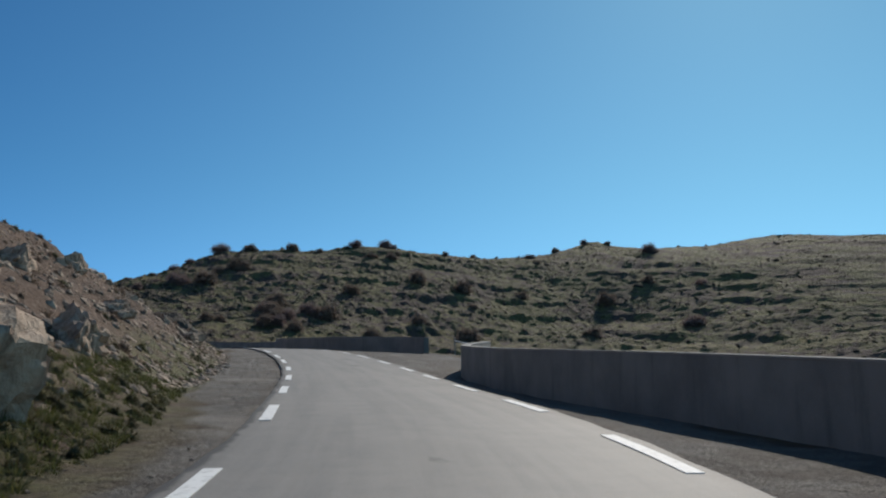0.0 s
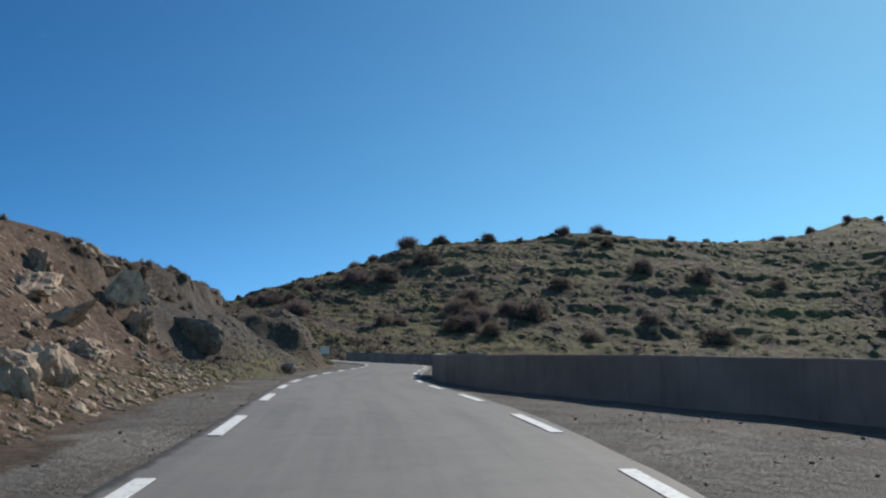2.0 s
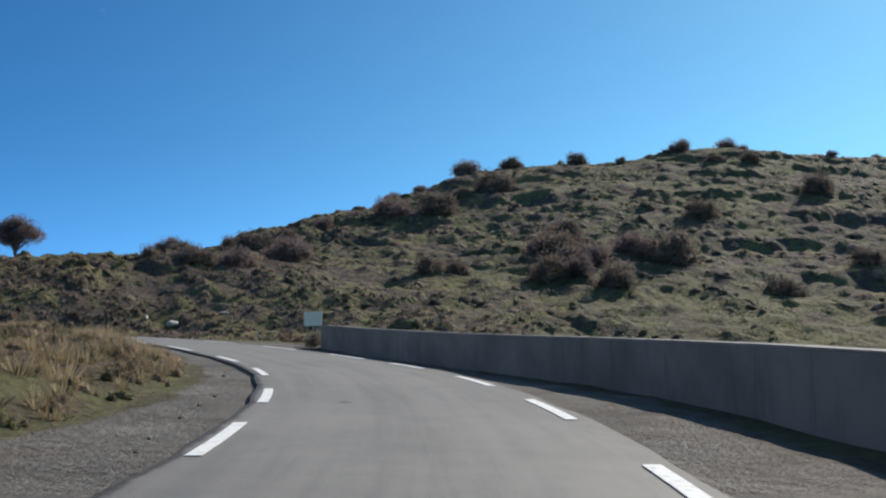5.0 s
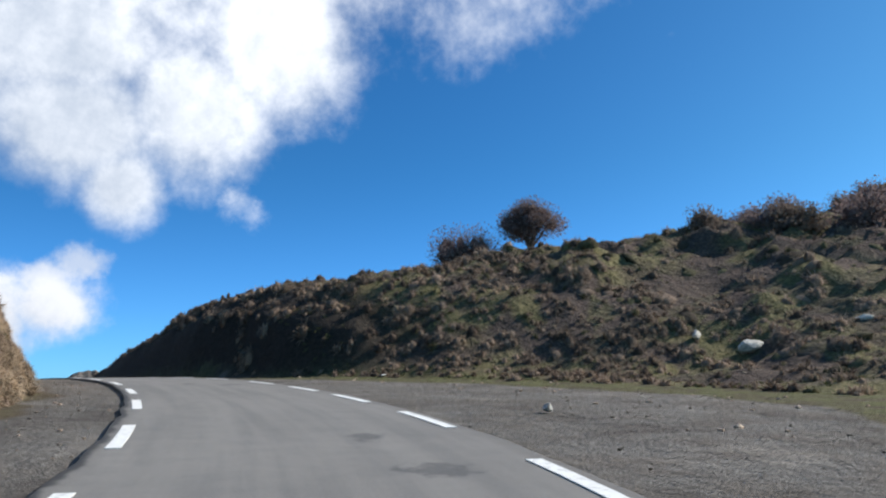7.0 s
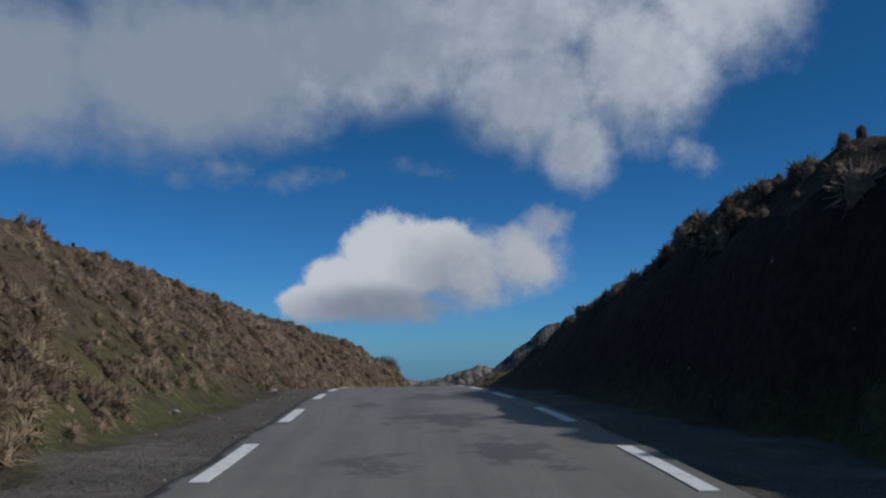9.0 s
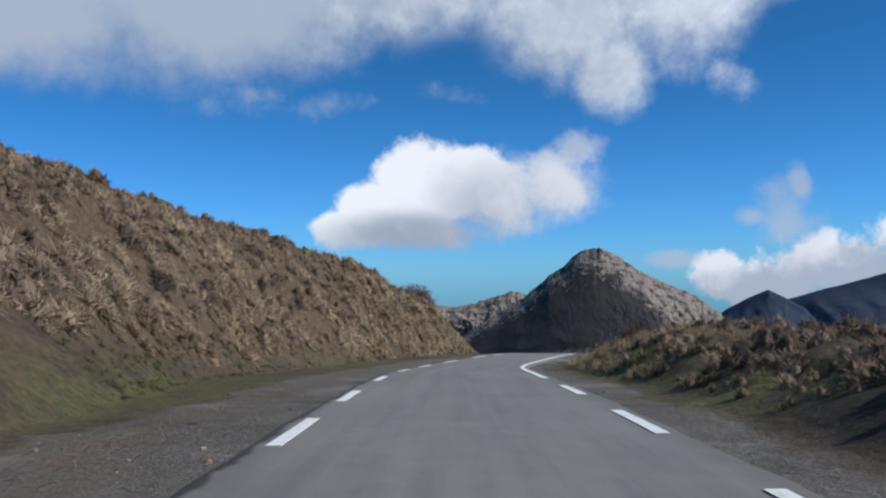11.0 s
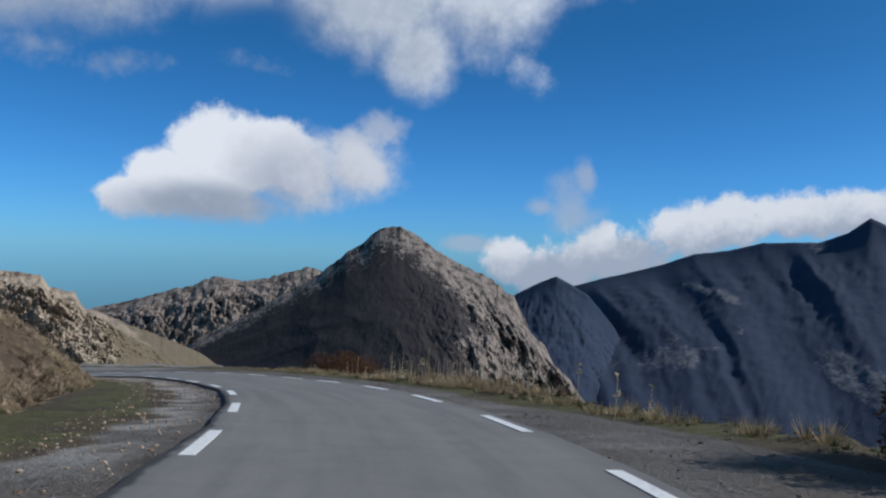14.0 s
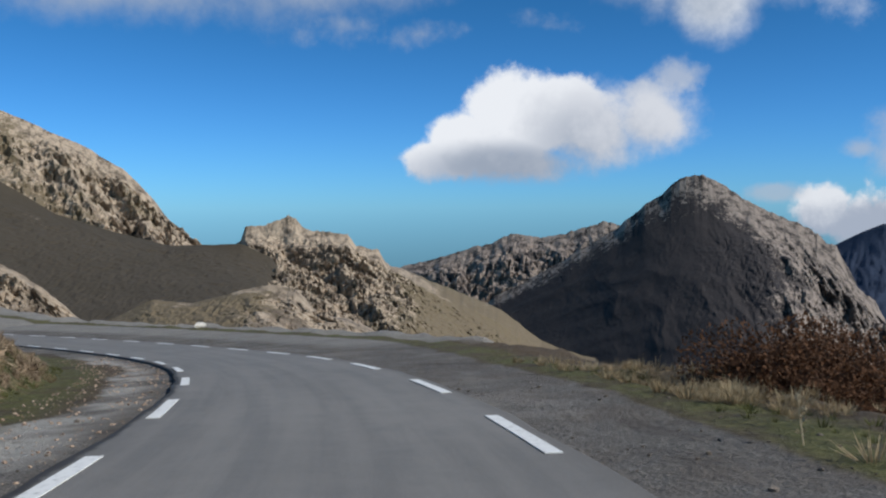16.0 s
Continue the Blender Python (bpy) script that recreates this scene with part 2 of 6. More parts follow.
def paint(gr, bsdf, pos):
    n = gr.noise(pos, 9.0, 5.0, 0.7)
    gr.wire(gr.mix(gr.ramp(n, 0.48, 0.72, 0.0, 0.75), rgb(0.74, 0.74, 0.72), rgb(0.34, 0.335, 0.325)), bsdf.inputs["Base Color"])


def soil(gr, bsdf, pos):
    """Bare earth, dry and green grass, gravel along the road and shale where it is steep."""
    gravel, green, shale = gr.attribute("gravel"), gr.attribute("green"), gr.attribute("shale")
    heathy, stony = gr.attribute("heathy"), gr.attribute("stony")
    big = gr.noise(pos, 0.09, 4.0)
    mid = gr.noise(pos, 0.8, 6.0, 0.62)
    small = gr.noise(pos, 5.0, 6.0, 0.68)
    tiny = gr.noise(pos, 28.0, 4.0, 0.7)
    earth = gr.mix(gr.ramp(mid, 0.3, 0.7), rgb(0.052, 0.038, 0.027), rgb(0.102, 0.075, 0.050))
    earth = gr.mix(gr.ramp(big, 0.4, 0.65, 0.0, 0.5), earth, rgb(0.100, 0.070, 0.044))
    earth = gr.mix(gr.ramp(small, 0.42, 0.68, 0.0, 0.6), earth, rgb(0.130, 0.100, 0.066))
    tone = gr.attribute("tone")
    swell = gr.noise(pos, 0.06, 4.0, 0.6)
    turfy = gr.mix(gr.ramp(small, 0.32, 0.68), rgb(0.070, 0.063, 0.028), rgb(0.190, 0.165, 0.074))
    woody = gr.mix(gr.ramp(small, 0.32, 0.68), rgb(0.046, 0.033, 0.030), rgb(0.116, 0.082, 0.068))
    pick = gr.ramp(gr.m("ADD", gr.m("MULTIPLY", tone, 0.55), gr.m("MULTIPLY", gr.m("ADD", swell, gr.m("MULTIPLY", mid, 0.4)), 1.3)), 0.96, 1.40)
    heath_col = gr.mix(pick, woody, turfy)
    heath_col = gr.mix(gr.ramp(tiny, 0.52, 0.74, 0.0, 0.55), heath_col, rgb(0.225, 0.185, 0.105))
    earth = gr.mix(heathy, earth, heath_col)
    # low valley ground turns dark blue green
    valley_col = gr.mix(gr.ramp(mid, 0.3, 0.7), rgb(0.022, 0.030, 0.030), rgb(0.050, 0.060, 0.052))
    earth = gr.mix(gr.attribute("valley"), earth, valley_col)
    rubble_col = gr.mix(gr.ramp(small, 0.3, 0.7), rgb(0.072, 0.046, 0.033), rgb(0.170, 0.112, 0.080))
    cells = gr.voronoi(pos, 2.4)
    rubble_col = gr.mix(gr.ramp(gr.m("ADD", cells, gr.m("MULTIPLY", small, 0.5)), 0.32, 0.52, 0.75, 0.0), rubble_col, rgb(0.28, 0.205, 0.15))
    earth = gr.mix(stony, earth, rubble_col)
    turf = gr.mix(gr.ramp(small, 0.3, 0.7), rgb(0.056, 0.062, 0.021), rgb(0.145, 0.138, 0.052))
    patch = gr.m("MULTIPLY", green, gr.ramp(mid, 0.30, 0.60), clamp=True)
    ground = gr.mix(patch, earth, turf)
    straw_col = gr.mix(gr.ramp(small, 0.30, 0.70), rgb(0.060, 0.041, 0.027), rgb(0.150, 0.103, 0.066))
    straw_col = gr.mix(gr.ramp(tiny, 0.50, 0.75, 0.0, 0.5), straw_col, rgb(0.26, 0.198, 0.135))
    worn = gr.ramp(gr.m("ADD", gr.attribute("dry"), gr.m("MULTIPLY", gr.m("SUBTRACT", mid, 0.5), 1.2)), 0.35, 0.65, 0.0, 0.9)
    ground = gr.mix(worn, ground, straw_col)
    # shade of the right cut bank, painted near black into the soil
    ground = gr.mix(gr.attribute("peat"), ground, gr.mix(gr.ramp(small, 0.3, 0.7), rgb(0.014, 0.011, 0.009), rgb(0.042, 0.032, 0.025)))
    slate = gr.mix(gr.ramp(small, 0.3, 0.7), rgb(0.048, 0.043, 0.040), rgb(0.104, 0.091, 0.080))
    ground = gr.mix(shale, ground, slate)
    chips = gr.mix(gr.ramp(tiny, 0.35, 0.68), rgb(0.084, 0.077, 0.070), rgb(0.225, 0.208, 0.188))
    chips = gr.mix(gr.ramp(mid, 0.38, 0.68, 0.0, 0.75), chips, rgb(0.122, 0.102, 0.084))
    damp = gr.noise(pos, 0.35, 5.0, 0.62, 0.6)
    chips = gr.mix(gr.ramp(damp, 0.52, 0.66, 0.0, 0.7), chips, gr.mix(tiny, rgb(0.052, 0.044, 0.037), rgb(0.098, 0.083, 0.069)))
    chips = gr.mix(gr.ramp(damp, 0.46, 0.34, 0.0, 0.55), chips, gr.mix(tiny, rgb(0.19, 0.170, 0.147), rgb(0.31, 0.285, 0.252)))
    chips = gr.mix(gr.ramp(small, 0.55, 0.75, 0.0, 0.5), chips, rgb(0.235, 0.222, 0.205))
    chips = gr.mix(gr.m("MULTIPLY", gr.attribute("pale"), gr.ramp(small, 0.22, 0.48), clamp=True), chips, gr.mix(tiny, rgb(0.24, 0.225, 0.20), rgb(0.50, 0.48, 0.44)))
    chips = gr.mix(gr.m("MULTIPLY", gr.attribute("dirt"), gr.ramp(mid, 0.62, 0.36), clamp=True), chips, gr.mix(tiny, rgb(0.098, 0.070, 0.052), rgb(0.185, 0.140, 0.105)))
    edge = gr.ramp(gr.m("ADD", gravel, gr.m("MULTIPLY", gr.m("SUBTRACT", mid, 0.5), 1.1)), 0.32, 0.68)
    ground = gr.mix(edge, ground, chips)
    gr.wire(ground, bsdf.inputs["Base Color"])
    relief(gr, bsdf, gr.m("ADD", gr.m("MULTIPLY", small, 2.0), gr.m("ADD", gr.m("MULTIPLY", tiny, 0.5), gr.m("MULTIPLY", mid, gr.m("ADD", 2.5, gr.m("MULTIPLY", heathy, 9.0))))), 0.9, 0.08)


def limestone(dark, light, scale=1.0, moss=0.2):
    def build(gr, bsdf, pos):
        big = gr.noise(pos, 0.5 * scale, 5.0, 0.6, 0.4)
        crack = gr.noise(gr.stretch(pos, (1.0, 1.0, 0.45)), 2.2 * scale, 7.0, 0.68, 0.8)
        grain = gr.noise(pos, 14.0 * scale, 4.0)
        c = gr.mix(gr.ramp(crack, 0.32, 0.62), dark, light)
        c = gr.mix(gr.ramp(big, 0.55, 0.75, 0.0, moss), c, rgb(0.13, 0.09, 0.055))
        c = gr.mix(gr.ramp(grain, 0.5, 0.8, 0.0, 0.25), c, rgb(0.42, 0.38, 0.33))
        gr.wire(c, bsdf.inputs["Base Color"])
        relief(gr, bsdf, gr.m("ADD", crack, gr.m("MULTIPLY", grain, 0.3)), 0.9, 0.12 / scale)
    return build


def mountain_rock(cover_tone, dark, light, scale):
    """Bare rock where the slope is bare, elsewhere scrub with painted shade and haze."""
    def build(gr, bsdf, pos):
        bare = gr.attribute("bare")
        big = gr.noise(pos, 0.010 * scale, 5.0, 0.6, 0.4)
        warp = gr.add("ShaderNodeVectorMath", op="ADD")
        swirl = gr.add("ShaderNodeTexNoise")
        gr.wire(pos, swirl.inputs["Vector"])
        swirl.inputs["Scale"].default_value, swirl.inputs["Detail"].default_value = 0.05 * scale, 4.0
        gr.wire(pos, warp.inputs[0])
        gr.wire(gr.stretch(swirl.outputs[1], (14.0 / scale, 14.0 / scale, 14.0 / scale)), warp.inputs[1])
        upright = gr.stretch(warp.outputs[0], (1.0, 1.0, 0.55))
        blocks = gr.voronoi(upright, 0.050 * scale)
        chunks = gr.voronoi(upright, 0.135 * scale)
        streak = gr.noise(upright, 0.040 * scale, 8.0, 0.74, 0.3)
        grain = gr.noise(pos, 0.22 * scale, 6.0, 0.7)
        face = gr.m("ADD", gr.m("MULTIPLY", streak, 0.62), gr.m("ADD", gr.m("MULTIPLY", gr.m("SUBTRACT", 0.7, blocks), 0.32), gr.m("ADD", gr.m("MULTIPLY", gr.m("SUBTRACT", 0.6, chunks), 0.22), gr.m("MULTIPLY", gr.m("SUBTRACT", grain, 0.5), 0.35))))
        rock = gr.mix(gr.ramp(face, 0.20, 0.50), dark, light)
        # this cover also carries the shade painted on peak and saddle
        scrub = gr.mix(gr.ramp(gr.m("ADD", gr.m("MULTIPLY", grain, 0.6), gr.m("MULTIPLY", big, 0.4)), 0.35, 0.65, 0.0, 0.45), cover_tone, dark)
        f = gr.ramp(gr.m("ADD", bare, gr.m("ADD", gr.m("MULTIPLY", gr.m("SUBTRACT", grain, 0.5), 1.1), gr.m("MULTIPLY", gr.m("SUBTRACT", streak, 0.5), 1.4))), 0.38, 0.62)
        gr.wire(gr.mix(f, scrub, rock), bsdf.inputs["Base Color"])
        relief(gr, bsdf, gr.m("ADD", gr.m("MULTIPLY", gr.m("ADD", face, gr.m("MULTIPLY", streak, 0.6)), gr.m("ADD", 0.18, bare)), gr.m("MULTIPLY", grain, 0.10)), 0.8, 5.0 / scale)
    return build


def concrete(gr, bsdf, pos):
    big = gr.noise(pos, 0.5, 5.0, 0.6)
    run = gr.noise(gr.stretch(pos, (1.0, 1.0, 0.12)), 2.6, 5.0, 0.65)
    grain = gr.noise(pos, 35.0, 3.0)
    c = gr.mix(gr.ramp(big, 0.3, 0.7), rgb(0.150, 0.145, 0.138), rgb(0.235, 0.226, 0.212))
    c = gr.mix(gr.ramp(run, 0.5, 0.75, 0.0, 0.55), c, rgb(0.105, 0.100, 0.094))
    c = gr.mix(gr.ramp(grain, 0.5, 0.8, 0.0, 0.3), c, rgb(0.30, 0.29, 0.275))
    gr.wire(c, bsdf.inputs["Base Color"])
    relief(gr, bsdf, gr.m("ADD", grain, gr.m("MULTIPLY", run, 1.5)), 0.4, 0.015)


def coping(gr, bsdf, pos):
    n = gr.noise(pos, 2.0, 5.0, 0.65)
    gr.wire(gr.mix(n, rgb(0.19, 0.183, 0.172), rgb(0.32, 0.308, 0.290)), bsdf.inputs["Base Color"])
    relief(gr, bsdf, gr.noise(pos, 30.0, 3.0), 0.4, 0.012)


def thin(gr, bsdf, colour, share):
    """Lets light through thin blades and twigs."""
    end = [n for n in gr.tree.nodes if n.bl_idname == "ShaderNodeOutputMaterial"][0]
    through_light = gr.add("ShaderNodeBsdfTranslucent")
    gr.wire(colour, through_light.inputs[0])
    blend = gr.add("ShaderNodeMixShader")
    blend.inputs[0].default_value = share
    gr.wire(bsdf.outputs[0], blend.inputs[1])
    gr.wire(through_light.outputs[0], blend.inputs[2])
    gr.wire(blend.outputs[0], end.inputs[0])


def foliage(dark, light, share=0.35):
    def build(gr, bsdf, pos):
        island = gr.add("ShaderNodeNewGeometry").outputs["Random Per Island"]
        n = gr.noise(pos, 1.3, 3.0)
        c = gr.mix(gr.m("ADD", gr.m("MULTIPLY", island, 0.6), gr.m("MULTIPLY", n, 0.4)), dark, light)
        gr.wire(c, bsdf.inputs["Base Color"])
        thin(gr, bsdf, c, share)
    return build


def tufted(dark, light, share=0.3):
    """Tuft with shade painted dark into its heart, pale at the blades' tips."""
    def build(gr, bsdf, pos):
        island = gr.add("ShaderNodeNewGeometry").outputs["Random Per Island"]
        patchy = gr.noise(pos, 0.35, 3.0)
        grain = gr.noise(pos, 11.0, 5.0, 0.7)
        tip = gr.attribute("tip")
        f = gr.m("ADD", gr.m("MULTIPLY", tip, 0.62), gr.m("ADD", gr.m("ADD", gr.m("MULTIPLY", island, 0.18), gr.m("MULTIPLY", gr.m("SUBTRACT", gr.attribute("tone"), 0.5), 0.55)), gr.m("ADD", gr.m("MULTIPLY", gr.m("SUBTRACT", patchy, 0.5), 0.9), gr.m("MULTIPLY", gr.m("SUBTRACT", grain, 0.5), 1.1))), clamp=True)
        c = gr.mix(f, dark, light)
        gr.wire(c, bsdf.inputs["Base Color"])
        relief(gr, bsdf, grain, 1.0, 0.06)
        thin(gr, bsdf, c, share)
    return build


def plain(c1, c2, scale=6.0):
    def build(gr, bsdf, pos):
        gr.wire(gr.mix(gr.noise(pos, scale, 4.0), c1, c2), bsdf.inputs["Base Color"])
    return build


MAT = dict(
    asphalt=material("weathered asphalt", asphalt, 0.72),
    paint=material("road paint", paint, 0.7),
    soil=material("mountain soil", soil, 0.95),
    concrete=material("grey concrete", concrete, 0.9),
    coping=material("pale concrete cap", coping, 0.9),
    rock=material("pale limestone", limestone(rgb(0.17, 0.112, 0.080), rgb(0.50, 0.375, 0.280)), 0.95),
    greyrock=material("grey boulder rock", limestone(rgb(0.100, 0.083, 0.070), rgb(0.215, 0.178, 0.148), 0.7), 0.95),
    chalk=material("white stone", limestone(rgb(0.30, 0.28, 0.25), rgb(0.58, 0.55, 0.50), 2.0, 0.1), 0.9),
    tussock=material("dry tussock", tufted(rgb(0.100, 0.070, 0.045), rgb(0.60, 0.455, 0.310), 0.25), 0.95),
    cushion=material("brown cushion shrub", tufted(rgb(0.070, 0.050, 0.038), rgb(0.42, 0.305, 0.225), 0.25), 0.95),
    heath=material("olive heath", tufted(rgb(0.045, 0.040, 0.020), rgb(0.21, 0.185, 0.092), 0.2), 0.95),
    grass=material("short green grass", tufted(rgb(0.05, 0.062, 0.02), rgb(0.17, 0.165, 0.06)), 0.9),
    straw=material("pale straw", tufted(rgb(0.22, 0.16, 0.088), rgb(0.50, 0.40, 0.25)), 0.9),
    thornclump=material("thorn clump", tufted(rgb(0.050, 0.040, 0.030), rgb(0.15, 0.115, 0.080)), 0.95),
    twig=material("reddish twigs", foliage(rgb(0.135, 0.100, 0.098), rgb(0.27, 0.205, 0.190), 0.45), 0.95),
    russet=material("russet leaves", foliage(rgb(0.052, 0.029, 0.019), rgb(0.155, 0.074, 0.036), 0.35), 0.9),
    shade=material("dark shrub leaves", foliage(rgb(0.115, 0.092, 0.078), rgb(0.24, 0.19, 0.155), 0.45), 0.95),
    drystalk=material("dry stalk", plain(rgb(0.36, 0.29, 0.19), rgb(0.52, 0.43, 0.29), 8.0), 0.9),
    bark=material("grey bark", plain(rgb(0.07, 0.055, 0.045), rgb(0.15, 0.12, 0.10), 9.0), 0.95),
    board=material("weathered board", plain(rgb(0.66, 0.61, 0.52), rgb(0.80, 0.76, 0.67), 3.0), 0.7),
    post=material("grey post", plain(rgb(0.20, 0.18, 0.16), rgb(0.36, 0.33, 0.30), 6.0), 0.8),
    whitebar=material("white painted metal", plain(rgb(0.60, 0.60, 0.58), rgb(0.80, 0.80, 0.78), 5.0), 0.5),
    carpaint=material("white car paint", plain(rgb(0.55, 0.56, 0.58), rgb(0.62, 0.63, 0.65), 1.0), 0.3),
    glass=material("dark car glass", plain(rgb(0.02, 0.022, 0.026), rgb(0.04, 0.042, 0.046), 1.0), 0.08),
    rubber=material("black rubber", plain(rgb(0.02, 0.02, 0.02), rgb(0.035, 0.035, 0.035), 9.0), 0.8),
    # near-black cover paints the cloud shadow on the peak's left face
    peak=material("grey limestone with painted shadow", mountain_rock(rgb(0.027, 0.024, 0.026), rgb(0.040, 0.034, 0.033), rgb(0.26, 0.215, 0.185), 1.0), 0.95),
    crag=material("tan limestone crag", mountain_rock(rgb(0.155, 0.122, 0.075), rgb(0.115, 0.090, 0.068), rgb(0.40, 0.32, 0.24), 2.4), 0.95),
    # colours darkened to paint the cloud shadow lying on the saddle
    shadowslope=material("scrub slope in painted shadow", mountain_rock(rgb(0.046, 0.037, 0.025), rgb(0.075, 0.062, 0.048), rgb(0.22, 0.18, 0.14), 2.6), 0.95),
    # the blue haze of distance is painted into these base colours
    far=material("far range with painted haze", mountain_rock(rgb(0.024, 0.038, 0.072), rgb(0.042, 0.052, 0.078), rgb(0.13, 0.135, 0.15), 0.5), 0.95),
)


# ---------------------------------------------------------------- mesh helpers
def shell(name, verts, faces, mat, parent=None, label="", smooth=False):
    me = bpy.data.meshes.new(name)
    me.from_pydata([tuple(v) for v in verts], [], [tuple(f) for f in faces])
    me.materials.append(MAT[mat])
    if smooth:
        me.polygons.foreach_set("use_smooth", [True] * len(me.polygons))
    me.update()
    ob = new(name, me)
    if parent:
        ob.parent = parent
    if label:
        tagged(ob, label)
    return ob


def part(name, bm, mat, parent=None, label="", smooth=False):
    me = bpy.data.meshes.new(name)
    bm.to_mesh(me)
    bm.free()
    me.materials.append(MAT[mat])
    if smooth:
        me.polygons.foreach_set("use_smooth", [True] * len(me.polygons))
    ob = new(name, me)
    if parent:
        ob.parent = parent
    if label:
        tagged(ob, label)
    return ob


def grid_faces(nu, nv):
    i, j = np.meshgrid(np.arange(nu - 1), np.arange(nv - 1), indexing="ij")
    a = (i * nv + j).ravel()
    return np.stack([a, a + nv, a + nv + 1, a + 1], 1)


def sheet(name, pts, faces, mat, marks=(), smooth=True):
    """A large mesh from arrays, with named values at its points."""
    me = bpy.data.meshes.new(name)
    me.vertices.add(len(pts))
    me.vertices.foreach_set("co", np.asarray(pts, np.float32).ravel())
    faces = np.asarray(faces)
    n, k = faces.shape
    me.loops.add(n * k)
    me.loops.foreach_set("vertex_index", faces.ravel().astype(np.int32))
    me.polygons.add(n)
    me.polygons.foreach_set("loop_start", np.arange(n, dtype=np.int32) * k)
    me.polygons.foreach_set("use_smooth", np.full(n, smooth))
    me.materials.append(MAT[mat])
    for key, values in marks:
        me.attributes.new(key, "FLOAT", "POINT").data.foreach_set("value", np.asarray(values, np.float32))
    me.update(calc_edges=True)
    return new(name, me)


def lattice(ix, iy, seed):
    h = np.sin(ix * 127.1 + iy * 311.7 + seed * 74.7) * 43758.5453
    return h - np.floor(h)


def value_noise(x, y, seed=0):
    ix, iy = np.floor(x), np.floor(y)
    fx, fy = x - ix, y - iy
    fx, fy = fx * fx * (3 - 2 * fx), fy * fy * (3 - 2 * fy)
    a, b = lattice(ix, iy, seed), lattice(ix + 1, iy, seed)
    c, d = lattice(ix, iy + 1, seed), lattice(ix + 1, iy + 1, seed)
    return (a + (b - a) * fx) * (1 - fy) + (c + (d - c) * fx) * fy


def fbm(x, y, octaves=4, seed=0, gain=0.5):
    total, amp, norm = 0.0, 1.0, 0.0
    for k in range(octaves):
        total = total + amp * value_noise(x * 2.03**k + 17.3 * k, y * 2.03**k - 9.1 * k, seed + k)
        norm += amp
        amp *= gain
    return total / norm - 0.5


def step(v, a, b):
    u = np.clip((v - a) / (b - a), 0, 1)
    return u * u * (3 - 2 * u)


# ---------------------------------------------------------------- the road's line
KAPPA = [0.0220917, 0.0215148, 0.0199241, 0.0150064, 0.0003559, 0.0032357, 0.0065348, 0.0047980, 0.0066341, 0.0008498, -0.0077824, -0.0064771, -0.0020896, 0.0041990, 0.0103091, 0.0164842, 0.0248871, 0.0210013, 0.0207864, 0.0110692, 0.0071952, 0.0124424, 0.0021893, 0.0039171, 0.0002558, -0.0026263, -0.0013061, -0.0004544, -0.0014879, -0.0070613, -0.0157437, -0.0042557, 0.0127943, 0.0103514, 0.0097983, 0.0121010, 0.0052751, 0.0123022, 0.0125938, 0.0100749, 0.0087275, 0.0078896, 0.0071435, 0.0064076, 0.0057958, 0.0053303, 0.0049741]
SLOPE = [0.11775, 0.11433, 0.10715, 0.08810, 0.07139, 0.08523, 0.09775, 0.10348, 0.08126, 0.06200, 0.06126, 0.06922, 0.06772, 0.06627, 0.06558, 0.06399, 0.06933, 0.08547, 0.07626, 0.06233, 0.05052, 0.04486, 0.02857, 0.01133, -0.00908, -0.02953, -0.04861, -0.06446, -0.07607, -0.08896, -0.07097, -0.05353, -0.07355, -0.10315, -0.11311, -0.12034, -0.11954, -0.11799, -0.12877, -0.12976, -0.12007, -0.10898, -0.09906, -0.09056, -0.08379, -0.07864, -0.07460]
HEADING = -0.096538
LEFT_DASHES = [-1.1, 5.4, 13.3, 20.3, 27.0, 33.5, 40.0, 45.2, 51.8, 58.4, 65.6, 72.3, 79.0, 86.0, 92.1, 98.2, 104.2, 110.3, 116.4, 122.5, 128.6, 135.9, 142.4, 149.3, 155.1, 161.2, 167.5, 174.0, 180.1, 186.7, 193.0, 199.1, 205.5, 211.8, 218.9, 225.2, 231.5, 237.8, 244.2, 250.5, 258.2, 266.8, 274.5, 281.4, 288.9, 294.7, 302.9, 309.4, 316.4, 323.7, 330.6, 337.6, 343.5, 350.1, 357.0, 363.7, 370.4, 377.1, 383.8, 390.5, 397.2, 403.9, 410.6, 417.3, 424.0, 430.7]
RIGHT_DASHES = [1.5, 8.0, 14.7, 21.2, 27.5, 33.4, 39.8, 46.1, 52.2, 58.7, 65.5, 72.3, 78.7, 84.8, 91.1, 97.5, 104.5, 111.4, 118.4, 125.3, 131.6, 138.1, 143.8, 150.3, 156.1, 162.2, 168.8, 174.7, 180.0, 185.7, 192.2, 198.0, 204.5, 210.9, 217.7, 224.5, 231.3, 238.1, 244.9, 251.6, 297.8, 305.3, 312.4, 319.6, 326.1, 332.9, 339.0, 345.6, 352.0, 359.0, 365.1, 371.3, 378.0, 384.7, 391.4, 398.1, 404.8, 411.5, 418.2, 424.9, 431.6]
LANE = 2.38
KNOTS = np.arange(-20.0, 441.0, 10.0)
GRID = np.arange(-20.0, 440.5, 1.0)
_turn = np.cumsum(np.interp(GRID, KNOTS, KAPPA))
_turn = _turn - np.interp(0, GRID, _turn) + HEADING
_x, _y = np.cumsum(-np.sin(_turn)), np.cumsum(np.cos(_turn))
_z = np.cumsum(np.interp(GRID, KNOTS, SLOPE))
_x, _y, _z = (c - np.interp(0, GRID, c) for c in (_x, _y, _z))


